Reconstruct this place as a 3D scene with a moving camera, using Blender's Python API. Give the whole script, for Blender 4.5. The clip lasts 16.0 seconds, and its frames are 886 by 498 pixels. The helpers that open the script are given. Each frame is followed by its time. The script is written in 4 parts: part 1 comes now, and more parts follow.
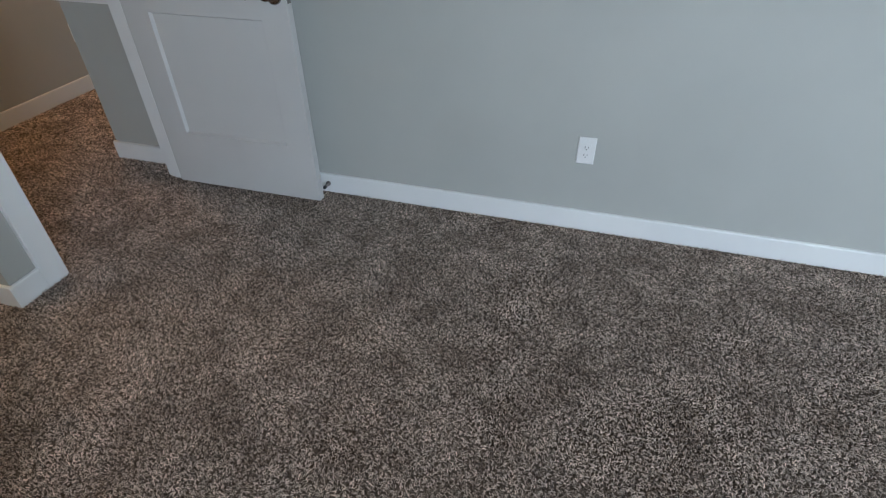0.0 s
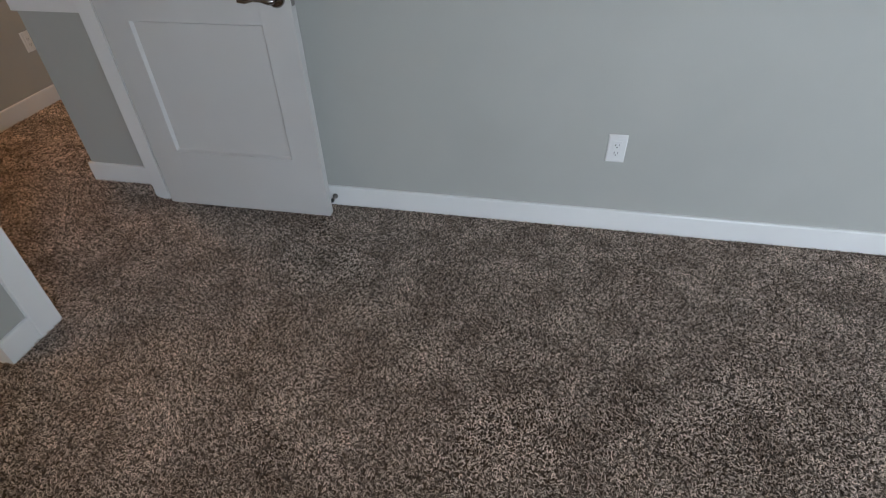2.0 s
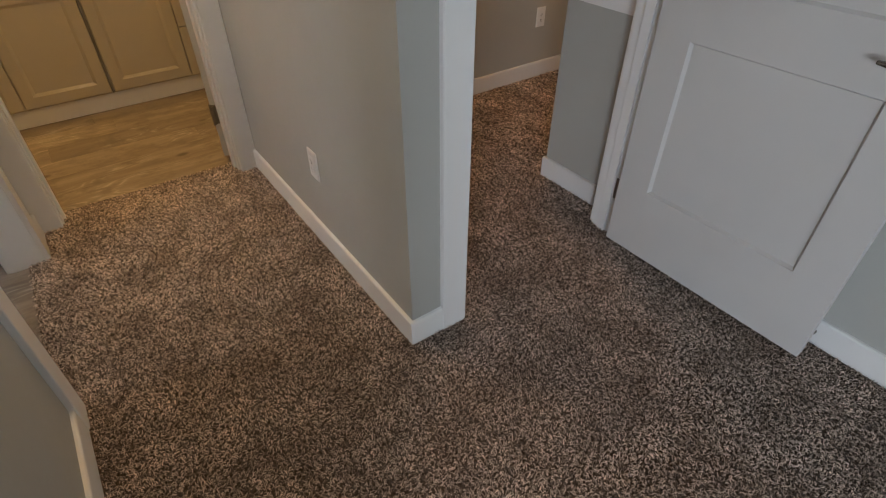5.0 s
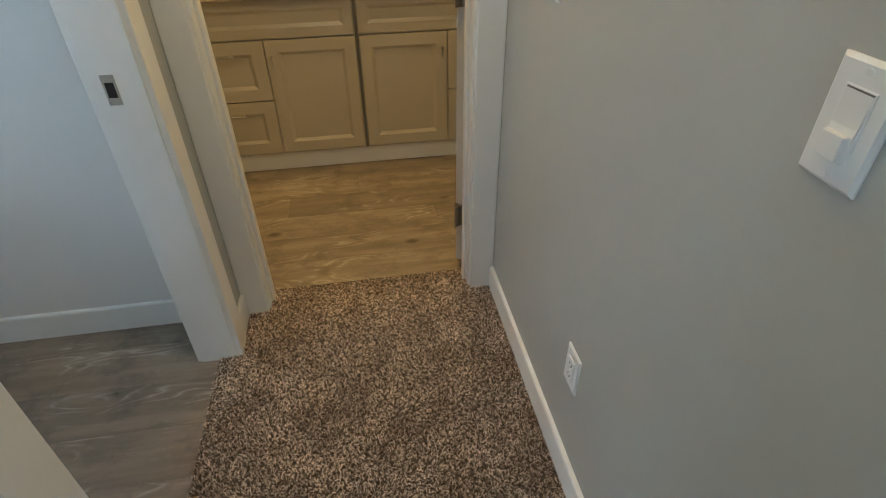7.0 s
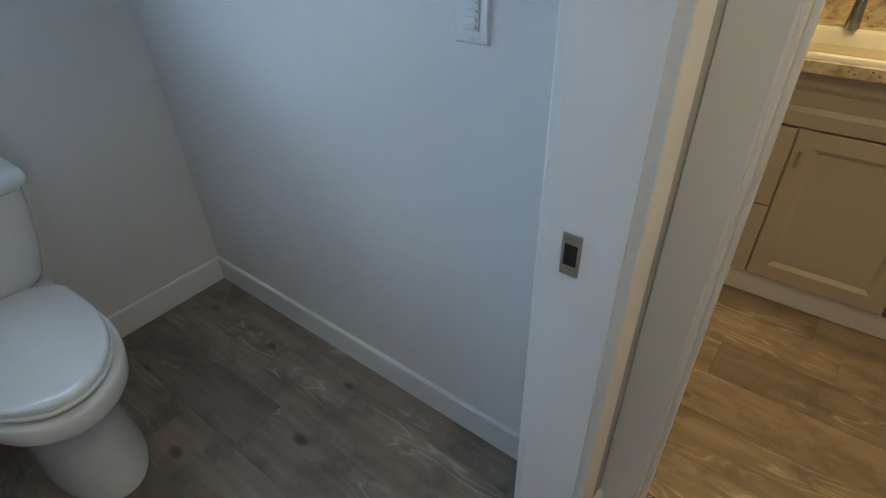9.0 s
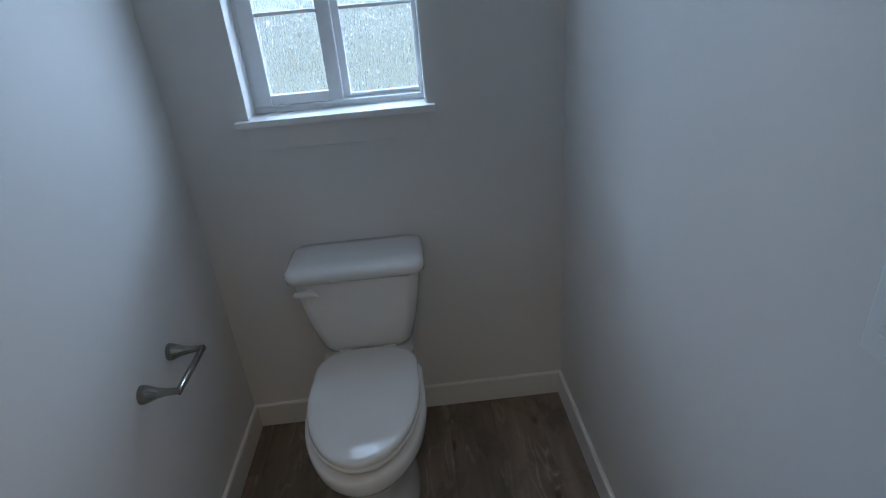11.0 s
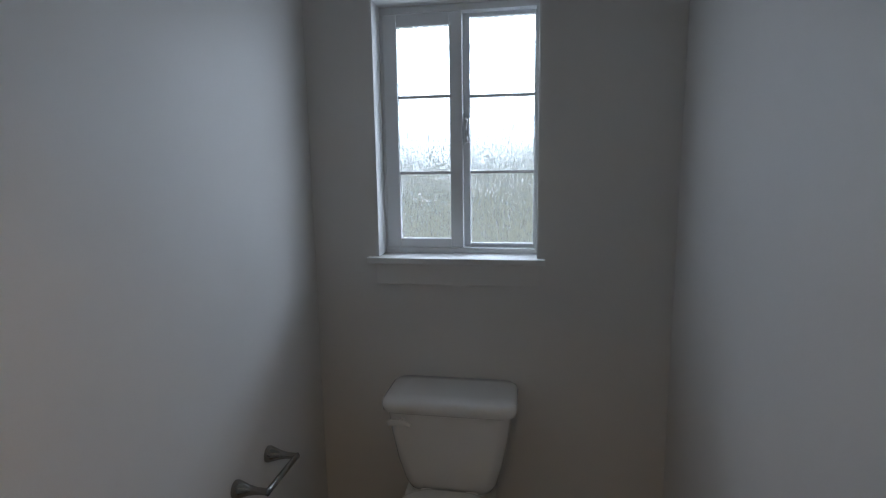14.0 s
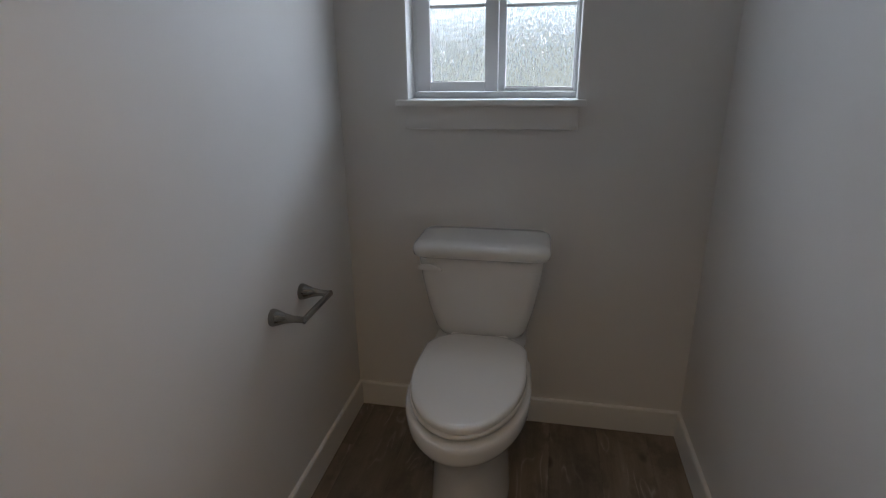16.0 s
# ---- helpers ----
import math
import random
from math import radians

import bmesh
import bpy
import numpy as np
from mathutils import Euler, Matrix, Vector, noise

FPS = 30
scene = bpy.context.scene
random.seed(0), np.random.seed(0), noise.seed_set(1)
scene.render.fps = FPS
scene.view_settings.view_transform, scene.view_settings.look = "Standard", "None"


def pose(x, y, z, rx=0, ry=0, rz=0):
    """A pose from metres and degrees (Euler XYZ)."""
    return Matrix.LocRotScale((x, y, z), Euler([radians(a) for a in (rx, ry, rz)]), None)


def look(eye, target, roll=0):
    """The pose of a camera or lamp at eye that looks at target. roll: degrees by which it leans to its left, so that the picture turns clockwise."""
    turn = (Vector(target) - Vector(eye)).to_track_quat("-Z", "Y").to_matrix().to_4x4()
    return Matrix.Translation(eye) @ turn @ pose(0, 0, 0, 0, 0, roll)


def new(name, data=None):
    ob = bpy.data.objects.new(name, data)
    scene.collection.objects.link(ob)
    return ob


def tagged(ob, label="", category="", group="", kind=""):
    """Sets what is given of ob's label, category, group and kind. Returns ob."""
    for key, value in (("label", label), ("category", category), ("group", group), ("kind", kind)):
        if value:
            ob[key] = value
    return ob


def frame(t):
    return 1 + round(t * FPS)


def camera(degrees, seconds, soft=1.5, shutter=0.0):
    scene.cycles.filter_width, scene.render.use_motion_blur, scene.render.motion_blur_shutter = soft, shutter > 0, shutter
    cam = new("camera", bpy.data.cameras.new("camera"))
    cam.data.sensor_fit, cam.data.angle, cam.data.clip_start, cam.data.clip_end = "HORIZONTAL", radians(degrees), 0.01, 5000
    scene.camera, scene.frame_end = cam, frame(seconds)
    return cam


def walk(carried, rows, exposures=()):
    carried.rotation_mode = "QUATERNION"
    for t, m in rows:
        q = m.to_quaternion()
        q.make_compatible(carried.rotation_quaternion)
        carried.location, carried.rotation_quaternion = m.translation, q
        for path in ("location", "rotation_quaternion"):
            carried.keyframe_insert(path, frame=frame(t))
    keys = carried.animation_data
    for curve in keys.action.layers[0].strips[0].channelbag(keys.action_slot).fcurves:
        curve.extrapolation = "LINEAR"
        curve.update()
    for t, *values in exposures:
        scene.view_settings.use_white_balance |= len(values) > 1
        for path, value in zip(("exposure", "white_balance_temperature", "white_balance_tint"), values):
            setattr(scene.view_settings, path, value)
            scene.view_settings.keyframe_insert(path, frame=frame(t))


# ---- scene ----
# ---- camera and walk ----
cam = camera(79.50, 16.0, soft=1.1)
PATH = [
    (0.0, -0.1438, 0.2057, 1.3685, 52.429, 0.399, 16.106),
    (0.5, -0.1103, 0.2233, 1.3887, 51.359, 1.076, 12.010),
    (1.0, -0.1630, 0.2518, 1.3928, 50.992, 1.445, 10.365),
    (1.5, -0.2857, 0.2825, 1.3836, 50.926, 1.421, 9.727),
    (2.0, -0.4268, 0.3098, 1.3691, 51.015, 1.168, 10.746),
    (2.5, -0.5648, 0.3506, 1.3580, 50.942, 0.426, 14.627),
    (3.0, -0.6782, 0.3799, 1.3469, 51.146, -0.845, 22.936),
    (3.5, -0.7105, 0.4380, 1.3330, 50.740, -0.330, 36.870),
    (4.0, -0.7917, 0.4541, 1.3370, 50.313, -0.116, 44.239),
    (6.3, -1.5699, 0.7193, 1.3381, 53.037, 0.417, 69.689),
    (6.5, -1.6646, 0.7265, 1.3408, 53.329, 0.490, 72.623),
    (7.0, -1.8992, 0.7219, 1.3534, 53.630, 0.613, 80.581),
    (7.5, -2.1519, 0.7060, 1.3423, 54.182, 1.125, 89.669),
    (8.0, -2.3587, 0.6072, 1.3493, 54.505, 1.095, 99.873),
    (8.5, -2.5155, 0.4672, 1.3584, 54.511, 1.208, 112.317),
    (9.0, -2.6436, 0.3900, 1.3811, 54.197, 1.612, 127.446),
    (9.5, -2.7473, 0.3234, 1.4040, 53.330, 2.995, 143.011),
    (10.0, -2.8532, 0.2528, 1.4348, 54.642, 4.220, 156.502),
    (12.5, -3.0017, 0.3030, 1.6300, 77.883, 1.914, 186.976),
    (13.0, -2.9915, 0.3253, 1.6076, 79.508, 1.532, 187.057),
    (13.5, -2.9770, 0.3460, 1.5884, 80.456, 0.983, 187.810),
    (14.0, -3.0050, 0.3622, 1.5377, 80.963, 0.861, 189.640),
    (14.5, -3.0316, 0.3587, 1.5252, 78.520, 0.977, 190.710),
    (15.0, -2.9998, 0.3721, 1.4599, 76.600, 0.398, 189.972),
    (15.5, -2.9832, 0.3612, 1.3816, 73.777, 0.582, 190.628),
    (16.0, -2.9328, 0.3536, 1.3216, 70.990, 0.725, 190.996),
]
EXPOSURES = [(0.0, 0.93, 6150, 11), (2.0, 0.88, 6500, 14), (4.0, 0.84, 6850, 19), (6.5, 1.0, 6200, 6), (7.5, 0.9, 5400, 2), (9.0, 0.66, 5250, 5), (10.0, 0.58, 5100, 9), (12.5, -0.6, 6100, 13), (14.5, -0.56, 6300, 17), (16.0, -0.18, 6550, 18)]
walk(cam, [(t, pose(*p)) for t, *p in PATH], EXPOSURES)

# ---- world and light ----
world = bpy.data.worlds.new("world")
scene.world = world
world.use_nodes = True
wn = world.node_tree.nodes
sky = wn.new("ShaderNodeTexSky")
sky.sky_type, sky.sun_disc = "NISHITA", False
sky.sun_elevation, sky.sun_rotation = radians(48), radians(300)
wn["Background"].inputs[1].default_value = 0.15
world.node_tree.links.new(sky.outputs[0], wn["Background"].inputs[0])


def lamp(name, kind, eye, target, energy, colour, size=0.3, size_y=None):
    data = bpy.data.lights.new(name, kind)
    data.energy, data.color = energy, colour
    if kind == "AREA":
        data.shape, data.size, data.size_y = "RECTANGLE", size, size_y or size
    elif kind == "SUN":
        data.angle = radians(size)
    else:
        data.shadow_soft_size = size
    ob = new(name, data)
    ob.matrix_world = look(eye, target)
    return ob


WARM, ORANGE = (1.0, 0.59, 0.18), (1.0, 0.60, 0.24)
lamp("sun", "SUN", (-4, 6, 8), (0, 0, 0), 5.0, (1.0, 0.96, 0.9), 10)
# daylight in the opening of the bedroom window, behind the first steps
lamp("bedroom_window_light", "AREA", (2.10, -2.62, 1.5), (1.9, 0.0, 1.1), 84, (0.74, 0.87, 1.0), 1.8, 1.4)
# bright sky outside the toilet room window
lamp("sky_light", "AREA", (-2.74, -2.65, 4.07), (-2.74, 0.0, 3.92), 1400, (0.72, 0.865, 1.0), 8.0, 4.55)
# daylight that the rain-pattern panes scatter into the room
lamp("window_light", "AREA", (-2.737, -1.515, 1.65), (-2.737, 0.0, 1.65), 1.8, (0.72, 0.865, 1.0), 0.5, 0.8)
lamp("bath_lamp", "AREA", (-4.4, 0.75, 2.38), (-4.4, 0.75, 0), 15, WARM, 0.6, 1.2)
lamp("hall_lamp", "AREA", (-3.0, 2.55, 2.42), (-3.0, 2.55, 0), 6.0, (1.0, 0.52, 0.17), 0.3)
lamp("corridor_lamp", "AREA", (-2.95, 0.70, 2.42), (-2.95, 0.70, 0), 4.8, (1.0, 0.72, 0.40), 0.3)
lamp("far_room_lamp", "AREA", (-4.3, 3.6, 2.38), (-4.3, 3.6, 0), 16, ORANGE, 0.4)


# ---- materials ----
class Nodes:
    """A small builder for one node material."""

    def __init__(self, name, rough=0.5, metal=0.0, spec=0.5):
        self.mat = bpy.data.materials.new(name)
        self.mat.use_nodes = True
        self.t = self.mat.node_tree
        self.b = self.t.nodes["Principled BSDF"]
        self.b.inputs["Roughness"].default_value = rough
        self.b.inputs["Metallic"].default_value = metal
        self.b.inputs["Specular IOR Level"].default_value = spec

    def put(self, kind, **values):
        n = self.t.nodes.new("ShaderNode" + kind)
        for k, v in values.items():
            n.inputs[k.replace("_", " ")].default_value = v
        return n

    def link(self, a, b):
        self.t.links.new(a, b)

    def coords(self, scale=(1, 1, 1), space="Object"):
        c, m = self.put("TexCoord"), self.put("Mapping")
        m.inputs["Scale"].default_value = scale
        self.link(c.outputs[space], m.inputs["Vector"])
        return m.outputs[0]

    def noise(self, vec, scale, detail=3.0, rough=0.5):
        n = self.put("TexNoise", Scale=scale, Detail=detail, Roughness=rough)
        self.link(vec, n.inputs["Vector"])
        return n.outputs[0]

    def ramp(self, value, stops):
        n = self.put("ValToRGB")
        e = n.color_ramp.elements
        while len(e) < len(stops):
            e.new(0.5)
        for s, (p, c) in zip(e, stops):
            s.position, s.color = p, (*c, 1)
        self.link(value, n.inputs[0])
        return n.outputs[0]

    def mix(self, fac, a, b, blend="MIX"):
        n = self.t.nodes.new("ShaderNodeMix")
        n.data_type, n.blend_type = "RGBA", blend
        for v, i in ((fac, 0), (a, 6), (b, 7)):
            if isinstance(v, (int, float)):
                n.inputs[i].default_value = v
            elif isinstance(v, tuple):
                n.inputs[i].default_value = (*v, 1)
            else:
                self.link(v, n.inputs[i])
        return n.outputs[2]

    def math(self, op, a, b=0.0):
        n = self.t.nodes.new("ShaderNodeMath")
        n.operation = op
        for v, i in ((a, 0), (b, 1)):
            if isinstance(v, (int, float)):
                n.inputs[i].default_value = v
            else:
                self.link(v, n.inputs[i])
        return n.outputs[0]

    def colour(self, c):
        if isinstance(c, tuple):
            self.b.inputs["Base Color"].default_value = (*c, 1)
        else:
            self.link(c, self.b.inputs["Base Color"])
        return self

    def bump(self, height, strength, distance=0.002):
        n = self.put("Bump", Strength=strength, Distance=distance)
        self.link(height, n.inputs["Height"])
        self.link(n.outputs[0], self.b.inputs["Normal"])
        return self

    def rough(self, v):
        self.link(v, self.b.inputs["Roughness"])
        return self


def paint(name, a, b, rough, grain, strength, wear=None):
    """Rolled or brushed paint: two close tones in soft clouds and an orange-peel relief."""
    m = Nodes(name, rough, spec=0.4)
    v = m.coords()
    c = m.ramp(m.noise(v, 1.7, 4), [(0.35, a), (0.65, b)])
    if wear:
        c = m.mix(m.ramp(m.noise(v, 9.0, 6, 0.7), [(0.62, (0, 0, 0)), (0.8, (1, 1, 1))]), c, wear)
    m.colour(c).bump(m.noise(v, grain, 3, 0.6), strength, 0.0012)
    m.rough(m.math("ADD", m.math("MULTIPLY", m.noise(v, 30, 3), 0.16), rough - 0.08))
    return m.mat


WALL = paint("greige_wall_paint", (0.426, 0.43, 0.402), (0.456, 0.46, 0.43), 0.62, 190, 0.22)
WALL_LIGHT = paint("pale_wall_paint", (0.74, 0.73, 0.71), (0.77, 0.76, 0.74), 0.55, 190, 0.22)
TRIM = paint("white_trim_paint", (0.77, 0.77, 0.76), (0.82, 0.82, 0.805), 0.34, 60, 0.06)
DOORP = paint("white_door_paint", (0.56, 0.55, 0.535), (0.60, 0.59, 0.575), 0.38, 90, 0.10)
CEIL = paint("ceiling_paint", (0.76, 0.76, 0.74), (0.8, 0.8, 0.78), 0.8, 120, 0.3)
CABINET = paint("taupe_cabinet_paint", (0.46, 0.42, 0.34), (0.50, 0.455, 0.37), 0.36, 80, 0.05)
PLASTIC = paint("white_plastic", (0.78, 0.78, 0.77), (0.8, 0.8, 0.79), 0.3, 200, 0.03)
VINYL = paint("white_window_vinyl", (0.76, 0.78, 0.79), (0.8, 0.81, 0.82), 0.33, 120, 0.03)


def simple(name, c, rough, metal=0.0, grain=80, amount=0.15):
    m = Nodes(name, rough, metal)
    v = m.coords()
    n = m.noise(v, grain, 3)
    dark = tuple(x * (1 - amount) for x in c)
    return m.colour(m.ramp(n, [(0.3, dark), (0.7, c)])).rough(m.math("ADD", m.math("MULTIPLY", m.noise(v, grain * 0.4, 4), 0.14), rough - 0.07)).mat


NICKEL = simple("satin_nickel", (0.34, 0.325, 0.305), 0.15, 1.0, 300)
STEEL = simple("brushed_steel", (0.56, 0.55, 0.52), 0.34, 1.0, 300)
BRONZE = simple("dark_hinge_metal", (0.29, 0.27, 0.25), 0.42, 1.0, 200)
SLOT = simple("dark_slot", (0.012, 0.012, 0.012), 0.6)
RUBBER = simple("dark_rubber", (0.04, 0.04, 0.04), 0.7)
GAP = simple("dark_gap", (0.03, 0.026, 0.02), 0.8)
GREY_SEAM = simple("grey_filler_strip", (0.17, 0.16, 0.14), 0.6)


def make_porcelain():
    m = Nodes("white_porcelain", 0.06, spec=0.55)
    v = m.coords()
    m.colour(m.ramp(m.noise(v, 3, 3), [(0.3, (0.72, 0.73, 0.73)), (0.7, (0.76, 0.765, 0.76))]))
    m.b.inputs["Coat Weight"].default_value = 0.4
    m.b.inputs["Coat Roughness"].default_value = 0.05
    return m.bump(m.noise(v, 14, 2), 0.02).mat


PORCELAIN = make_porcelain()


def make_plank():
    """Embossed oak-look vinyl: long grain along y, knots, cathedral streaks, tone by plank."""
    m = Nodes("oak_look_vinyl", 0.42, spec=0.45)
    info = m.put("ObjectInfo")
    add = m.t.nodes.new("ShaderNodeVectorMath")
    add.operation = "MULTIPLY_ADD"
    comb = m.put("CombineXYZ")
    m.link(info.outputs["Random"], comb.inputs[0])
    m.link(info.outputs["Random"], comb.inputs[1])
    c = m.put("TexCoord")
    m.link(comb.outputs[0], add.inputs[0])
    add.inputs[1].default_value = (37.0, 91.0, 0.0)
    m.link(c.outputs["Object"], add.inputs[2])
    base = add.outputs[0]

    def scaled(s):
        mp = m.put("Mapping")
        mp.inputs["Scale"].default_value = s
        m.link(base, mp.inputs["Vector"])
        return mp.outputs[0]

    warp = m.noise(scaled((4.2, 0.9, 1)), 1.7, 2)
    rings = m.math("FRACT", m.math("MULTIPLY", m.math("ADD", warp, m.math("MULTIPLY", m.noise(scaled((12, 1.4, 1)), 1.6, 3), 0.16)), 15.0))
    rings = m.math("POWER", m.math("ABSOLUTE", m.math("SUBTRACT", m.math("MULTIPLY", rings, 2.0), 1.0)), 4.0)
    fine = m.noise(scaled((240, 7, 1)), 1.0, 4, 0.65)
    streak = m.noise(scaled((15, 1.5, 1)), 1.0, 5, 0.62)
    cloud = m.noise(scaled((5.5, 3.6, 1)), 1.5, 5, 0.66)
    c1 = m.ramp(streak, [(0.30, (0.150, 0.122, 0.096)), (0.5, (0.225, 0.186, 0.148)), (0.70, (0.310, 0.262, 0.212))])
    bands = m.math("MULTIPLY", rings, m.ramp(m.noise(scaled((3.1, 1.3, 1)), 1.9, 2), [(0.53, (0, 0, 0)), (0.60, (0.8, 0.8, 0.8))]))
    c2 = m.mix(bands, c1, (0.47, 0.425, 0.37))
    c3 = m.mix(m.ramp(cloud, [(0.36, (0.75, 0.75, 0.75)), (0.52, (0, 0, 0))]), c2, (0.118, 0.099, 0.081))
    vor = m.put("TexVoronoi", Scale=1.0)
    m.link(scaled((7.5, 4.2, 1)), vor.inputs["Vector"])
    knot = m.ramp(vor.outputs["Distance"], [(0.0, (1, 1, 1)), (0.08, (0.85, 0.85, 0.85)), (0.16, (0, 0, 0))])
    c4 = m.mix(m.math("MULTIPLY", knot, m.ramp(cloud, [(0.38, (0, 0, 0)), (0.46, (1, 1, 1))])), c3, (0.065, 0.048, 0.036))
    tone = m.ramp(info.outputs["Random"], [(0.0, (0.92, 0.92, 0.93)), (1.0, (1.28, 1.26, 1.23))])
    c5 = m.mix(1.0, c4, tone, "MULTIPLY")
    c6 = m.mix(m.math("MULTIPLY", fine, 0.35), c5, (0.12, 0.095, 0.072))
    m.colour(c6)
    m.bump(m.math("ADD", m.math("MULTIPLY", fine, 0.6), bands), 0.25, 0.0012)
    return m.rough(m.math("ADD", m.math("MULTIPLY", streak, 0.25), 0.30)).mat


PLANK = make_plank()


def make_carpet():
    """Frieze pile: each tuft takes one of several brown, taupe and beige yarns; noise patches paint in how leaning pile
    catches light.
    """
    m = Nodes("taupe_frieze_carpet", 0.95, spec=0.1)
    g = m.put("NewGeometry")
    v = m.coords()
    yarn = m.ramp(g.outputs["Random Per Island"], [(0.0, (0.055, 0.042, 0.034)), (0.24, (0.25, 0.196, 0.161)), (0.62, (0.52, 0.416, 0.348)), (1.0, (0.93, 0.775, 0.665))])
    lay = m.math("ADD", m.math("MULTIPLY", m.noise(v, 6.0, 3, 0.6), 0.68), m.math("MULTIPLY", m.noise(v, 20.0, 3, 0.6), 0.32))
    c = m.mix(1.0, yarn, m.ramp(lay, [(0.40, (0.68, 0.645, 0.62)), (0.50, (0.94, 0.925, 0.915)), (0.60, (1.24, 1.23, 1.22))]), "MULTIPLY")
    m.b.inputs["Sheen Weight"].default_value = 0.25
    m.b.inputs["Sheen Roughness"].default_value = 0.6
    return m.colour(c).mat


CARPET = make_carpet()


def make_carpet_base():
    m = Nodes("carpet_backing", 0.97, spec=0.05)
    v = m.coords()
    n = m.noise(v, 130, 4, 0.7)
    c = m.ramp(n, [(0.32, (0.035, 0.025, 0.018)), (0.52, (0.10, 0.075, 0.057)), (0.72, (0.25, 0.20, 0.16))])
    return m.colour(c).bump(n, 0.9, 0.008).mat


CARPET_BASE = make_carpet_base()


def make_granite():
    m = Nodes("speckled_granite", 0.16, spec=0.5)
    v = m.coords()
    a = m.noise(v, 22, 5, 0.65)
    c = m.ramp(a, [(0.3, (0.22, 0.16, 0.1)), (0.45, (0.50, 0.42, 0.31)), (0.6, (0.66, 0.6, 0.49)), (0.75, (0.42, 0.33, 0.22))])
    vor = m.put("TexVoronoi", Scale=70.0)
    m.link(v, vor.inputs["Vector"])
    fleck = m.ramp(vor.outputs["Distance"], [(0.12, (1, 1, 1)), (0.26, (0, 0, 0))])
    c = m.mix(m.math("MULTIPLY", fleck, m.ramp(m.noise(v, 9, 3), [(0.45, (0, 0, 0)), (0.6, (1, 1, 1))])), c, (0.07, 0.045, 0.03))
    return m.colour(c).mat


GRANITE = make_granite()


def make_rain_glass():
    m = Nodes("rain_pattern_glass", 0.03, spec=0.5)
    m.b.inputs["Transmission Weight"].default_value = 1.0
    m.b.inputs["IOR"].default_value = 1.45
    m.colour((0.97, 0.985, 0.98))
    v = m.coords((1, 7, 0.12))
    h = m.math("ADD", m.math("MULTIPLY", m.noise(v, 560, 1, 0.5), 0.5), m.noise(v, 300, 1))
    return m.bump(h, 1.0, 0.0045).mat


GLASS = make_rain_glass()


def make_green(name, a, b, scale):
    m = Nodes(name, 0.85, spec=0.2)
    v = m.coords()
    n = m.noise(v, scale, 5, 0.65)
    return m.colour(m.ramp(n, [(0.3, a), (0.7, b)])).bump(n, 0.6, 0.05).mat


GRASS = make_green("meadow_grass", (0.26, 0.30, 0.22), (0.45, 0.49, 0.38), 0.5)
LEAF = make_green("tree_leaves", (0.09, 0.12, 0.085), (0.20, 0.24, 0.18), 3.0)
BARK = make_green("bark", (0.05, 0.038, 0.028), (0.12, 0.095, 0.07), 8.0)


# ---- mesh helpers ----
def box(bm, x0, x1, y0, y1, z0, z1, bev=0.0, seg=2):
    vs = [bm.verts.new((x, y, z)) for x in (x0, x1) for y in (y0, y1) for z in (z0, z1)]
    fs = [bm.faces.new([vs[i] for i in f]) for f in ((0, 1, 3, 2), (4, 6, 7, 5), (0, 4, 5, 1), (2, 3, 7, 6), (0, 2, 6, 4), (1, 5, 7, 3))]
    if bev:
        es = list({e for f in fs for e in f.edges})
        bmesh.ops.bevel(bm, geom=es, offset=bev, segments=seg, profile=0.6, affect="EDGES")
    return bm


def boxes(*dims, bev=0.0):
    bm = bmesh.new()
    for d in dims:
        box(bm, *d, bev=bev)
    return bm


def pierced(us, vs, skip, lo, hi, axis):
    """One solid slab on a grid of cells, of which some are left open. axis: its thickness, from lo to hi; us runs along the other level axis, vs upwards (or along y for a level slab)."""
    bm = bmesh.new()
    put = {"x": lambda u, v, w: (w, u, v), "y": lambda u, v, w: (u, w, v), "z": lambda u, v, w: (u, v, w)}[axis]
    nu, nv = len(us) - 1, len(vs) - 1
    solid = {(i, j) for i in range(nu) for j in range(nv)} - set(skip)
    grid = {}

    def vert(i, j, w):
        if (i, j, w) not in grid:
            grid[i, j, w] = bm.verts.new(put(us[i], vs[j], w))
        return grid[i, j, w]

    for i, j in solid:
        c = ((i, j), (i + 1, j), (i + 1, j + 1), (i, j + 1))
        bm.faces.new([vert(*p, lo) for p in c])
        bm.faces.new([vert(*p, hi) for p in c[::-1]])
        for k, n in enumerate(((i, j - 1), (i + 1, j), (i, j + 1), (i - 1, j))):
            if n not in solid:
                p, q = c[k], c[(k + 1) % 4]
                bm.faces.new((vert(*p, lo), vert(*q, lo), vert(*q, hi), vert(*p, hi)))
    return bm


def loft(bm, rings, cap=(True, True), closed=True):
    """Skin a list of rings, each a list of points with the same count."""
    vr = [[bm.verts.new(p) for p in r] for r in rings]
    n = len(vr[0])
    for a, b in zip(vr, vr[1:]):
        for i in range(n if closed else n - 1):
            bm.faces.new((a[i], a[(i + 1) % n], b[(i + 1) % n], b[i]))
    if cap[0]:
        bm.faces.new(vr[0][::-1])
    if cap[1]:
        bm.faces.new(vr[-1])
    return bm


def rect_rings(bm, rings, cap_back=True):
    """Rings (x0, x1, z0, z1, y): a panel front built up from rectangle to rectangle."""
    return loft(bm, [[(x0, y, z0), (x1, y, z0), (x1, y, z1), (x0, y, z1)] for x0, x1, z0, z1, y in rings], (cap_back, True))


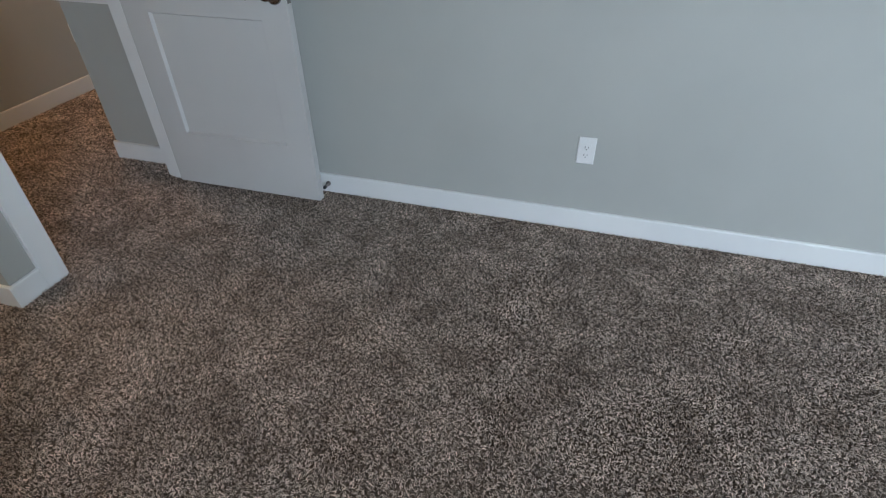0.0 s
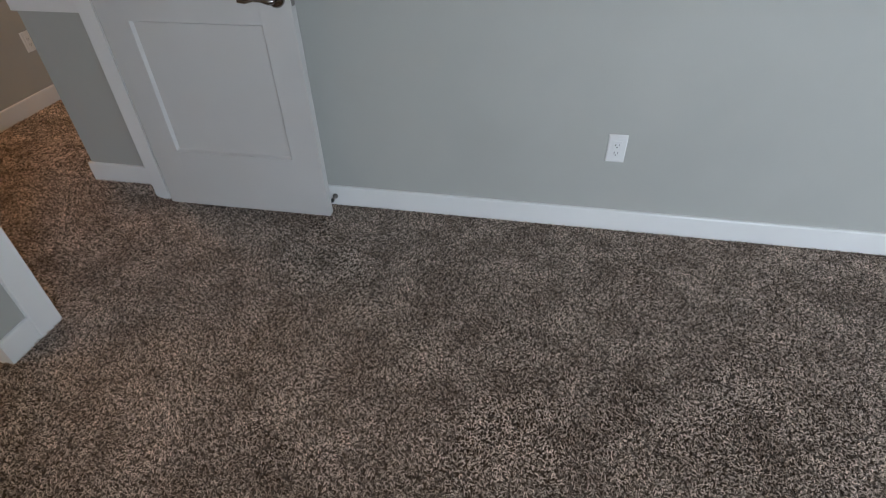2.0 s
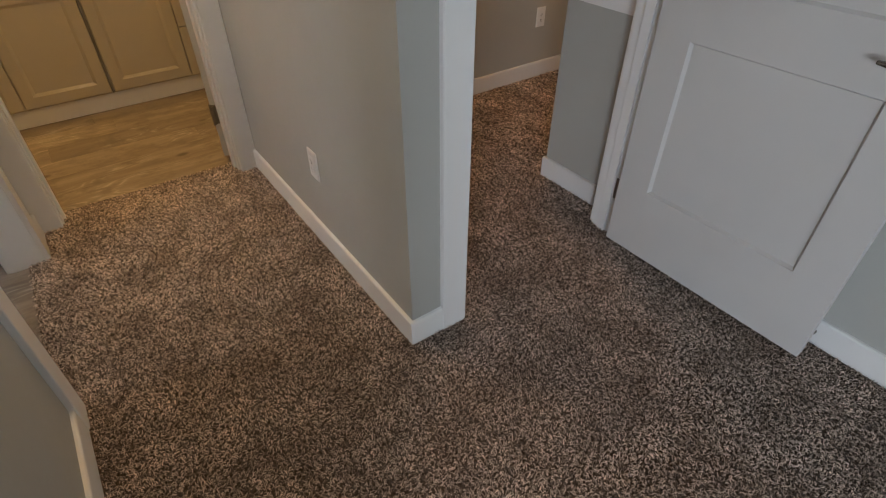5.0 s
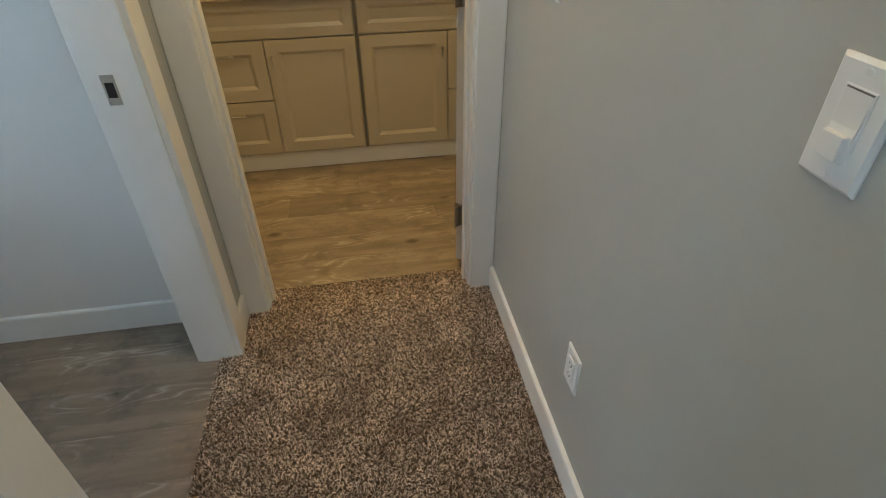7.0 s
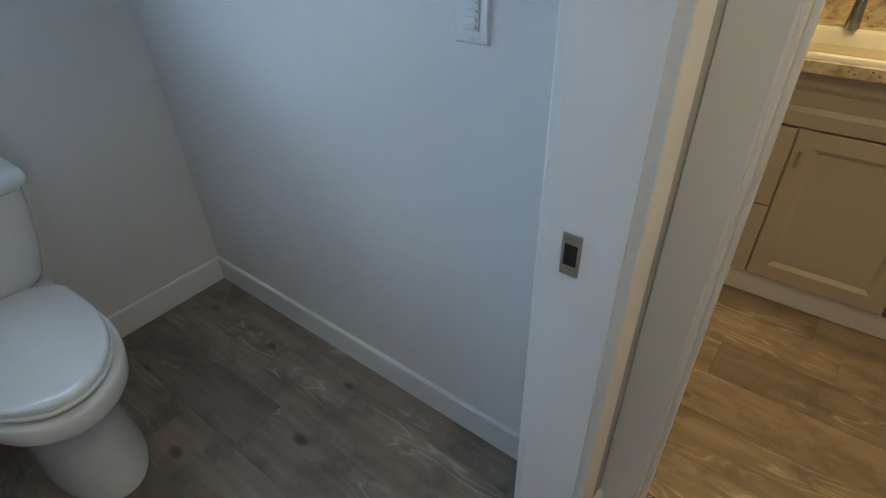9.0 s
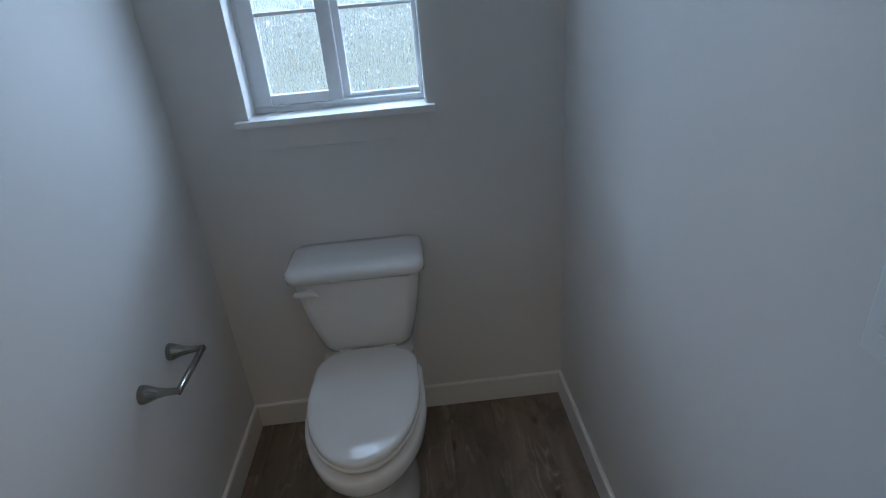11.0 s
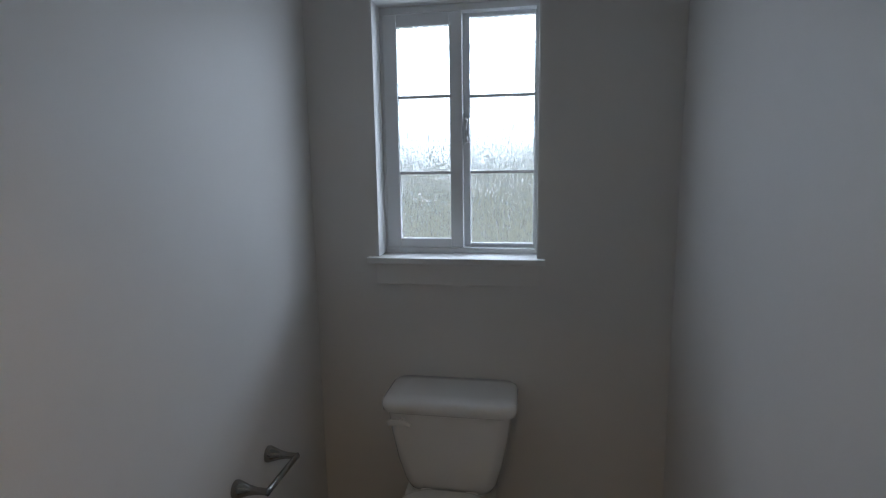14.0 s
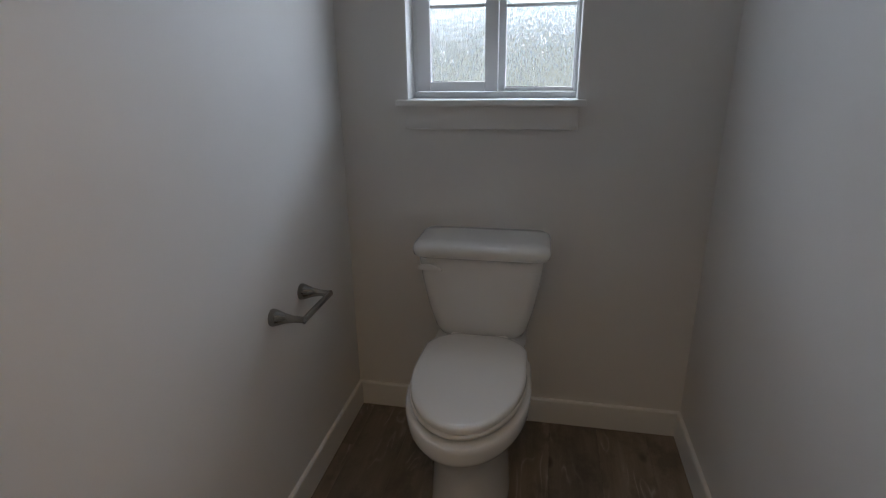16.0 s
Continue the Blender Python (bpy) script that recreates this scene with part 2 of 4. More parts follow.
def tube(bm, pts, radii, seg=14):
    """A round bar along points."""
    rings = []
    pts = [Vector(p) for p in pts]
    for i, p in enumerate(pts):
        d = (pts[min(i + 1, len(pts) - 1)] - pts[max(i - 1, 0)]).normalized()
        u = d.cross((0, 0, 1) if abs(d.z) < 0.9 else (1, 0, 0)).normalized()
        w = d.cross(u)
        r = radii[i] if isinstance(radii, (list, tuple)) else radii
        rings.append([p + (u * math.cos(a) + w * math.sin(a)) * r for a in (2 * math.pi * k / seg for k in range(seg))])
    return loft(bm, rings)


def finish(bm, name, material, smooth=False):
    bmesh.ops.recalc_face_normals(bm, faces=bm.faces[:])
    me = bpy.data.meshes.new(name)
    bm.to_mesh(me)
    bm.free()
    me.materials.append(material)
    if smooth:
        me.polygons.foreach_set("use_smooth", [True] * len(me.polygons))
        me.set_sharp_from_angle(angle=radians(smooth if smooth is not True else 40))
    return me


def part(name, bm, material, parent, label="", smooth=False):
    ob = new(name, finish(bm, name, material, smooth))
    ob.parent = parent
    return tagged(ob, label)


def thing(name, label, category, m=None, group="", kind=""):
    ob = new(name)
    ob.empty_display_size = 0.1
    ob.matrix_world = m or Matrix()
    return tagged(ob, label, category, group, kind)


def structure(name, bm, material, label, category, smooth=False):
    return tagged(new(name, finish(bm, name, material, smooth)), label, category, "", "structure")


# ---- plan ----
YN = 2.225            # bedroom north wall
XD0, XD1 = -2.180, -2.064   # wall with the bedroom door
YC = 1.159            # corridor north wall, its south face
YP0, YP1 = 0.110, 0.225     # pocket-door wall
XB0, XB1 = -3.580, -3.464   # wall of the bathroom door and west wall of the toilet room
XT = -2.215           # toilet room, east wall
YS = -1.458           # toilet room, south wall
XH = -3.528           # far hall wall
TOP = 2.44
DOOR_TOP = 2.05
VF = -0.010           # vinyl floor level

W = boxes
structure("wall_north", W((XD1, 3.15, YN, 2.34, -0.05, TOP)), WALL, "greige painted bedroom wall", "wall")
structure("wall_door", pierced((YC, 1.352, 2.153, 2.34), (-0.05, DOOR_TOP + 0.02, TOP), [(1, 0)], XD0, XD1, "x"), WALL, "greige wall with the bedroom doorway", "wall")
structure("wall_corridor", W((XB1, XD0, YC, 1.275, -0.05, TOP)), WALL, "greige corridor wall with switches", "wall")
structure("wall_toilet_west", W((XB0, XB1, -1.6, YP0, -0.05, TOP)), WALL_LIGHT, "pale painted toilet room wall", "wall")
structure("wall_bath", pierced((YP0, 0.300, 1.080, 1.275), (-0.05, DOOR_TOP + 0.02, TOP), [(1, 0)], XB0, XB1, "x"), WALL, "greige wall with the bathroom doorway", "wall")
# East end is invented, drawn out to keep window light off the corridor.
structure("wall_pocket", pierced((XB1, -3.252, -2.415, -1.05), (-0.05, DOOR_TOP + 0.02, TOP), [(1, 0)], YP0, YP1, "y"), WALL, "greige wall with the pocket doorway", "wall")
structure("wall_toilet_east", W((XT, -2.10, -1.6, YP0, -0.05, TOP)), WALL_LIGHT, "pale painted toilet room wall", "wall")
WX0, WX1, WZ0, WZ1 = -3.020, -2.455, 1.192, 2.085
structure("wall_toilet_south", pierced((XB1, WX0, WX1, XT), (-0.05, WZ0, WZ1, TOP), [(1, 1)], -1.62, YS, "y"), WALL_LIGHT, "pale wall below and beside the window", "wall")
# Unseen wall, added at this x to block bedroom daylight from the corridor.
structure("wall_unseen_blocker", W((-1.165, -1.05, -2.6, YP0, -0.05, TOP)), WALL, "greige bedroom wall", "wall")
structure("wall_bedroom_south", pierced((-1.05, 1.2, 3.0, 3.15), (-0.05, 0.75, 2.2, TOP), [(1, 1)], -2.7, -2.6, "y"), WALL, "greige bedroom wall with a window opening", "wall")
structure("wall_bedroom_east", W((3.05, 3.15, -2.6, YN, -0.05, TOP)), WALL, "greige bedroom wall", "wall")
structure("wall_hall_west", pierced((1.275, 3.385, 4.185, 5.4), (-0.05, DOOR_TOP + 0.02, TOP), [(1, 0)], -3.64, XH, "x"), WALL, "beige hall wall in lamp light", "wall")
structure("wall_hall_north", W((-3.64, -0.9, 5.4, 5.5, -0.05, TOP)), WALL, "greige hall wall", "wall")
structure("wall_stair_east", W((-1.0, -0.9, 2.34, 5.4, -2.6, TOP)), WALL, "greige stairwell wall", "wall")
structure("wall_stair_low", W((-2.46, -2.45, 2.36, 5.4, -2.6, -0.05), (-2.45, -1.0, 2.34, 2.36, -2.6, -0.05)), WALL, "greige stairwell wall", "wall")
structure("wall_bath_west", W((-5.25, -5.15, -1.7, 2.3, -0.05, TOP)), WALL, "greige bathroom wall", "wall")
structure("wall_bath_south", W((-5.15, XB0, -1.7, -1.6, -0.05, TOP)), WALL, "greige bathroom wall", "wall")
structure("wall_bath_north", W((-5.15, -3.64, 2.2, 2.3, -0.05, TOP)), WALL, "greige bathroom wall", "wall")
structure("wall_far_room", W((-5.3, -5.2, 2.3, 5.4, -0.05, TOP), (-5.2, -3.64, 4.9, 5.0, -0.05, TOP)), WALL, "greige wall of the far room", "wall")
structure("ceiling", W((-5.3, 3.15, -2.7, 5.5, TOP, TOP + 0.1)), CEIL, "white painted ceiling", "ceiling")

# half wall at the head of the stairs
half = thing("half_wall", "greige half wall with a white painted wooden cap", "wall", kind="structure")
part("wall_body", W((-2.575, XD0, 2.245, 2.36, -0.05, 0.800), (-2.575, -2.46, 2.36, 5.4, -0.05, 0.800)), WALL, half)
part("core", W((-2.570, XD0, 2.250, 2.36, 0.8005, 0.867), (-2.570, -2.46, 2.36, 5.4, 0.8005, 0.867)), WALL, half)
part("fascia", W((-2.590, XD0, 2.230, 2.245, 0.797, 0.868), (-2.590, -2.575, 2.245, 5.4, 0.797, 0.868), bev=0.002), TRIM, half, "white painted fascia board")
part("cap", W((-2.606, XD0, 2.214, 2.385, 0.868, 0.890), (-2.606, -2.43, 2.385, 5.4, 0.868, 0.890), bev=0.004), TRIM, half, "white painted wooden cap")

# floors
structure("carpet_bedroom", W((XD0, 3.1, 0.165, YN + 0.01, -0.05, -0.004), (-1.06, 3.1, -2.6, 0.165, -0.05, -0.004)), CARPET_BASE, "taupe frieze carpet with a flecked pile", "carpet")
structure("carpet_corridor", W((-3.572, XD0, 0.165, YC + 0.01, -0.05, -0.004)), CARPET_BASE, "taupe frieze carpet with a flecked pile", "carpet")
structure("carpet_hall", pierced((XH - 0.02, -2.57, XD0), (1.27, 2.25, 5.4), [(1, 1)], -0.05, -0.004, "z"), CARPET_BASE, "taupe frieze carpet with a flecked pile", "carpet")
structure("stair_floor", W((-2.46, -1.0, 2.35, 5.4, -2.7, -2.6)), CARPET_BASE, "carpeted floor of the stairwell", "floor")


# ---- trim ----
HB = 0.094


def base_profile(t=0.013, h=HB):
    return [(0, 0), (t, 0), (t, h - 0.006), (t - 0.002, h - 0.002), (t - 0.005, h), (0, h)]


def baseboard(a, b, n, z=-0.006, h=HB + 0.006, ext=(0, 0)):
    """A run from a to b on the wall face, n pointing into the room."""
    d = (Vector(b) - Vector(a)).normalized()
    a, b = Vector(a) - d * ext[0], Vector(b) + d * ext[1]
    bm = bmesh.new()
    loft(bm, [[(p.x + n[0] * o, p.y + n[1] * o, z + k) for o, k in base_profile(h=h)] for p in (a, b)])
    return structure("baseboard", bm, TRIM, "white painted baseboard", "baseboard")


baseboard((-2.064, YN), (3.05, YN), (0, -1))
baseboard((XD1, YC), (XD1, 1.268), (1, 0), ext=(0.013, 0))
baseboard((-3.455, YC), (XD1, YC), (0, -1), ext=(0, 0.0))
baseboard((-3.446, YP1), (-3.330, YP1), (0, 1))
baseboard((-2.325, YP1), (-1.05, YP1), (0, 1), ext=(0, 0.013))
baseboard((-1.05, -2.6), (-1.05, YP1), (1, 0))
baseboard((-1.05, -2.6), (3.05, -2.6), (0, 1))
baseboard((3.05, -2.6), (3.05, YN), (-1, 0))
baseboard((-2.575, 2.245), (-2.262, 2.245), (0, -1), ext=(0.013, 0))
baseboard((-2.575, 2.245), (-2.575, 5.4), (-1, 0))
baseboard((XH, 1.275), (XH, 3.315), (1, 0))
baseboard((XH, 4.26), (XH, 5.4), (1, 0))
baseboard((XB0, 1.275), (XD0, 1.275), (0, 1))
ZV, HV = VF, HB - VF
baseboard((XB1, YS), (XB1, YP0), (1, 0), ZV, HV)
baseboard((XT, YS), (XT, YP0), (-1, 0), ZV, HV)
baseboard((XB1, YS), (XT, YS), (0, 1), ZV, HV)
baseboard((-3.58, -1.6), (-3.58, 0.24), (-1, 0), ZV, HV)


def casing_profile(w, t):
    return [(0, 0), (0, t * 0.86), (w * 0.03, t), (w * 0.97, t), (w, t * 0.86), (w, 0)]


def casing(parent, inner, outer, face, normal, z0, z1, t=0.017):
    """An upright casing board from the inner to the outer edge on a wall face. Each of inner, outer is a plan point."""
    i, o, n = Vector(inner), Vector(outer), Vector(normal)
    w = (o - i).length
    d = (o - i) / w
    bm = bmesh.new()
    loft(bm, [[(*(i + d * a + n * b), z) for a, b in casing_profile(w, t)] for z in (z0, z1)])
    return part("casing", bm, TRIM, parent)


def head_casing(parent, a, b, normal, z, w=0.07, t=0.017):
    n = Vector(normal)
    bm = bmesh.new()
    loft(bm, [[(p[0] + n.x * k, p[1] + n.y * k, z + q) for q, k in casing_profile(w, t)] for p in (a, b)])
    return part("head_casing", bm, TRIM, parent)


def panel_leaf(w, h, t, stile=0.118, rails=((0.262, 0.80), (0.955, 1.90)), depth=0.013, slope=0.007):
    """A door leaf from x 0 to w, y 0 to t, with recessed flat panels on both faces."""
    bm = bmesh.new()
    box(bm, 0, stile, 0, t, 0, h, 0.002)
    box(bm, w - stile, w, 0, t, 0, h, 0.002)
    zs = [0.0] + [z for r in rails for z in r] + [h]
    for a, b in zip(zs[::2], zs[1::2]):
        box(bm, stile - 0.001, w - stile + 0.001, 0.0002, t - 0.0002, a, b)
    for a, b in rails:
        for y, s in ((0.0, 1), (t, -1)):
            rect_rings(bm, [(stile - 0.001, w - stile + 0.001, a - 0.001, b + 0.001, y + s * 0.001), (stile + slope, w - stile - slope, a + slope, b - slope, y + s * depth)], False)
    return bm


def hinge(parent, m, name="hinge"):
    """Two rounded leaves and a knuckle, 89 mm high; the knuckle stands at the origin."""
    bm = bmesh.new()
    tube(bm, [(0, 0, -0.046), (0, 0, -0.0445), (0, 0, 0.0445), (0, 0, 0.046)], [0.004, 0.0062, 0.0062, 0.004], 12)
    box(bm, 0.003, 0.034, -0.0012, 0.0012, -0.0445, 0.0445, 0.001)
    box(bm, -0.0012, 0.0012, 0.003, 0.034, -0.0445, 0.0445, 0.001)
    for z in (-0.03, 0, 0.03):
        tube(bm, [(0.02, -0.002, z), (0.02, -0.001, z)], 0.0035, 8)
    ob = part(name, bm, BRONZE, parent, "dark metal hinge", 40)
    ob.matrix_local = m
    return ob


def lever(parent, m, flip=1):
    """A rosette with a curved lever, axis along -y."""
    bm = bmesh.new()
    tube(bm, [(0, 0.0, 0), (0, -0.006, 0), (0, -0.012, 0), (0, -0.016, 0)], [0.033, 0.033, 0.028, 0.016], 28)
    tube(bm, [(0, -0.012, 0), (0, -0.05, 0)], [0.012, 0.011], 16)
    ps = [(flip * -0.014, -0.050, -0.001), (flip * 0.0, -0.054, 0.0), (flip * 0.03, -0.055, 0.006), (flip * 0.06, -0.053, 0.004), (flip * 0.09, -0.049, -0.004), (flip * 0.115, -0.047, -0.004)]
    tube(bm, ps, [0.007, 0.0125, 0.0095, 0.0080, 0.0075, 0.005], 14)
    ob = part("handle", bm, NICKEL, parent, "satin nickel lever handle", 50)
    ob.matrix_local = m
    return ob


# bedroom door, standing open against the north wall
door_1 = thing("door_1", "white two-panel bedroom door standing open", "door", kind="structure")
casing(door_1, (XD1, 1.360), (XD1, 1.268), None, (1, 0), -0.006, DOOR_TOP + 0.075)
casing(door_1, (XD0, 1.360), (XD0, 1.290), None, (-1, 0), -0.006, DOOR_TOP + 0.075)
casing(door_1, (XD0, 2.147), (XD0, 2.228), None, (-1, 0), -0.006, DOOR_TOP + 0.075)
casing(door_1, (XD1, 2.147), (XD1, 2.223), None, (1, 0), -0.006, DOOR_TOP + 0.075)
part("jamb", W((XD0, XD1, 1.352, 1.368, -0.006, DOOR_TOP), bev=0.001), TRIM, door_1)
part("jamb", W((XD0, XD1, 2.137, 2.153, -0.006, DOOR_TOP), bev=0.001), TRIM, door_1)
part("jamb", W((XD0, XD1, 1.352, 2.153, DOOR_TOP, DOOR_TOP + 0.019), bev=0.001), TRIM, door_1)
part("stop", W((-2.146, -2.108, 1.368, 1.378, -0.006, DOOR_TOP), bev=0.002), TRIM, door_1)
part("stop", W((-2.146, -2.108, 2.127, 2.137, -0.006, DOOR_TOP), bev=0.002), TRIM, door_1)
head_casing(door_1, (XD1, 1.268), (XD1, 2.223), (1, 0), DOOR_TOP + 0.006)
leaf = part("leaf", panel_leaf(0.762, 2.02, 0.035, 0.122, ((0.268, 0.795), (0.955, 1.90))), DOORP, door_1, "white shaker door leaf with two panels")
leaf.matrix_local = pose(-2.052, 2.074, 0.028, 0, 0, 0.3)
lever(leaf, pose(0.712, 0.0, 0.888), -1)
lever(leaf, pose(0.712, 0.035, 0.888, 0, 0, 180), 1)
part("latch_plate", W((0.7615, 0.7635, 0.005, 0.030, 0.859, 0.917), (0.7635, 0.772, 0.011, 0.024, 0.880, 0.896), bev=0.0008), BRONZE, leaf, "dark metal latch plate")
for z in (0.22, 1.02, 1.82):
    hinge(door_1, pose(-2.058, 2.118, z, 0, 0, 180))

# bathroom door, swung far into the bathroom
door_2 = thing("door_2", "white bathroom door swung open, with dark hinges", "door", kind="structure")
casing(door_2, (XB1, 0.309), (XB1, 0.2256), None, (1, 0), -0.006, DOOR_TOP + 0.07)
casing(door_2, (XB1, 1.073), (XB1, 1.1584), None, (1, 0), -0.006, DOOR_TOP + 0.07)
casing(door_2, (XB0, 0.309), (XB0, 0.239), None, (-1, 0), VF, DOOR_TOP + 0.07)
casing(door_2, (XB0, 1.073), (XB0, 1.143), None, (-1, 0), VF, DOOR_TOP + 0.07)
part("jamb", W((XB0, XB1, 0.300, 0.316, VF, DOOR_TOP), bev=0.001), TRIM, door_2)
part("jamb", W((XB0, XB1, 1.064, 1.080, VF, DOOR_TOP), bev=0.001), TRIM, door_2)
part("jamb", W((XB0, XB1, 0.300, 1.080, DOOR_TOP, DOOR_TOP + 0.019), bev=0.001), TRIM, door_2)
part("stop", W((-3.540, -3.505, 0.316, 0.326, VF, DOOR_TOP), bev=0.002), TRIM, door_2)
part("stop", W((-3.540, -3.505, 1.054, 1.064, VF, DOOR_TOP), bev=0.002), TRIM, door_2)
head_casing(door_2, (XB1, 0.2256), (XB1, 1.1584), (1, 0), DOOR_TOP + 0.006)
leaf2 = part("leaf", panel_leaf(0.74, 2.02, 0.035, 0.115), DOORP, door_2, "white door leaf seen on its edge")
leaf2.matrix_local = pose(-3.602, 1.076, 0.016, 0, 0, 150)
for z in (0.245, 1.035, 1.83):
    hinge(door_2, pose(-3.592, 1.060, z, 0, 0, 215))

# pocket doorway of the toilet room
door_3 = thing("door_3", "white cased pocket doorway of the toilet room", "door", kind="structure")
part("jamb", W((-3.252, -3.237, YP0, YP1, VF, DOOR_TOP), bev=0.001), TRIM, door_3)
part("jamb", W((-2.430, -2.415, YP0, YP0 + 0.036, VF, DOOR_TOP), bev=0.001), TRIM, door_3)
part("jamb", W((-2.430, -2.415, YP1 - 0.036, YP1, VF, DOOR_TOP), bev=0.001), TRIM, door_3)
part("jamb", W((-3.252, -2.415, YP0, YP1, DOOR_TOP, DOOR_TOP + 0.019), bev=0.001), TRIM, door_3)
casing(door_3, (-3.242, YP1), (-3.330, YP1), None, (0, 1), -0.006, DOOR_TOP + 0.07)
casing(door_3, (-2.425, YP1), (-2.325, YP1), None, (0, 1), -0.006, DOOR_TOP + 0.07)
casing(door_3, (-3.242, YP0), (-3.317, YP0), None, (0, -1), VF, DOOR_TOP + 0.07)
casing(door_3, (-2.425, YP0), (-2.350, YP0), None, (0, -1), VF, DOOR_TOP + 0.07)
head_casing(door_3, (-3.330, YP1), (-2.325, YP1), (0, 1), DOOR_TOP + 0.006)
part("door_edge", W((-2.428, -2.4152, YP0 + 0.040, YP1 - 0.040, 0.006, DOOR_TOP - 0.01), bev=0.002), DOORP, door_3, "white pocket door pushed back in its slot")
strike = part("strike_plate", W((-3.2372, -3.2350, 0.136, 0.166, 0.885, 0.957), bev=0.0008), STEEL, door_3, "brushed steel strike plate")
part("slot", W((-3.2352, -3.2343, 0.141, 0.161, 0.903, 0.939)), SLOT, strike, "black latch recess")
for z in (0.893, 0.949):
    bm = bmesh.new()
    tube(bm, [(-3.2350, 0.151, z), (-3.2340, 0.151, z)], 0.0035, 10)
    part("screw", bm, STEEL, strike)

# doorway and open door of the far room
door_4 = thing("door_4", "white door of the far room standing open in warm light", "door", kind="structure")
casing(door_4, (XH, 3.393), (XH, 3.318), None, (1, 0), -0.006, DOOR_TOP + 0.07)
casing(door_4, (XH, 4.177), (XH, 4.255), None, (1, 0), -0.006, DOOR_TOP + 0.07)
part("jamb", W((-3.64, XH, 3.385, 3.400, VF, DOOR_TOP)), TRIM, door_4)
part("jamb", W((-3.64, XH, 4.170, 4.185, VF, DOOR_TOP)), TRIM, door_4)
head_casing(door_4, (XH, 3.318), (XH, 4.255), (1, 0), DOOR_TOP + 0.006)
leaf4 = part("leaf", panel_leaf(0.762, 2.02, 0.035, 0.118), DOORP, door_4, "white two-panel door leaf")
leaf4.matrix_local = pose(-3.66, 4.185, 0.016, 0, 0, 180)

# ---- window of the toilet room ----
window_1 = thing("window_1", "white vinyl slider window with rain-pattern glass", "window", kind="structure")
yf = -1.552
T = lambda *d: W(d, bev=0.002)
RET = 0.004
part("return", W((WX0, WX0 + RET, -1.62, YS, 1.214, WZ1), bev=0.0008), TRIM, window_1)
part("return", W((WX1 - RET, WX1, -1.62, YS, 1.214, WZ1), bev=0.0008), TRIM, window_1)
part("return", W((WX0 + RET, WX1 - RET, -1.62, YS, WZ1 - RET, WZ1), bev=0.0008), TRIM, window_1)
part("window_sill", T(WX0 - 0.024, WX1 + 0.034, -1.56, YS + 0.030, 1.194, 1.214), TRIM, window_1, "white painted sill")
part("apron", T(WX0 - 0.002, WX1 + 0.006, YS, YS + 0.014, 1.118, 1.194), WALL_LIGHT, window_1, "painted apron board under the sill")
frame_bm = W((WX0 + RET, WX1 - RET, -1.615, yf, 1.214, 1.234), (WX0 + RET, WX1 - RET, -1.615, yf, 2.058, WZ1 - RET), (WX0 + RET, WX0 + 0.014, -1.615, yf, 1.234, 2.058), (WX1 - 0.014, WX1 - RET, -1.615, yf, 1.234, 2.058), bev=0.002)
part("window_frame", frame_bm, VINYL, window_1)


def sash(x0, x1, z0, z1, y, side, bottom, name):
    """A sash between y and y - 0.028 with the given stile and rail widths."""
    l, r = side
    bm = W((x0, x0 + l, y - 0.028, y, z0, z1), (x1 - r, x1, y - 0.028, y, z0, z1), (x0 + l, x1 - r, y - 0.028, y, z0, z0 + bottom[0]), (x0 + l, x1 - r, y - 0.028, y, z1 - bottom[1], z1), bev=0.003)
    s = part(name, bm, VINYL, window_1, "white vinyl sash")
    gx0, gx1, gz0, gz1 = x0 + l, x1 - r, z0 + bottom[0], z1 - bottom[1]
    zs = [gz0, 1.508, 1.776, gz1]
    for k in (1, 2):
        part("muntin", W((gx0, gx1, y - 0.021, y - 0.007, zs[k] - 0.005, zs[k] + 0.005), bev=0.001), VINYL, s)
    for a, b in zip(zs, zs[1:]):
        g = part("pane", W((gx0 - 0.002, gx1 + 0.002, y - 0.016, y - 0.012, a - 0.002 + 0.005, b + 0.002 - 0.005)), GLASS, s, "clear rain-pattern glass")
        g.visible_shadow = False
    return s


sash(-2.752, WX1 - 0.014, 1.236, 2.056, yf + 0.002, (0.045, 0.050), (0.032, 0.042), "sash")
sash(WX0 + 0.012, -2.735, 1.236, 2.056, yf - 0.030, (0.006, 0.040), (0.012, 0.014), "sash")
bm = bmesh.new()
box(bm, -2.777, -2.757, yf - 0.030, yf + 0.004, 1.612, 1.700, 0.003)
tube(bm, [(-2.767, yf + 0.002, 1.618), (-2.767, yf + 0.018, 1.626), (-2.767, yf + 0.022, 1.656), (-2.767, yf + 0.018, 1.686), (-2.767, yf + 0.002, 1.694)], 0.0055, 10)
latch = part("latch", bm, VINYL, window_1, "white pull latch", 50)
part("recess", W((-2.7725, -2.7615, yf + 0.0042, yf + 0.0052, 1.628, 1.684)), SLOT, latch, "dark finger recess")


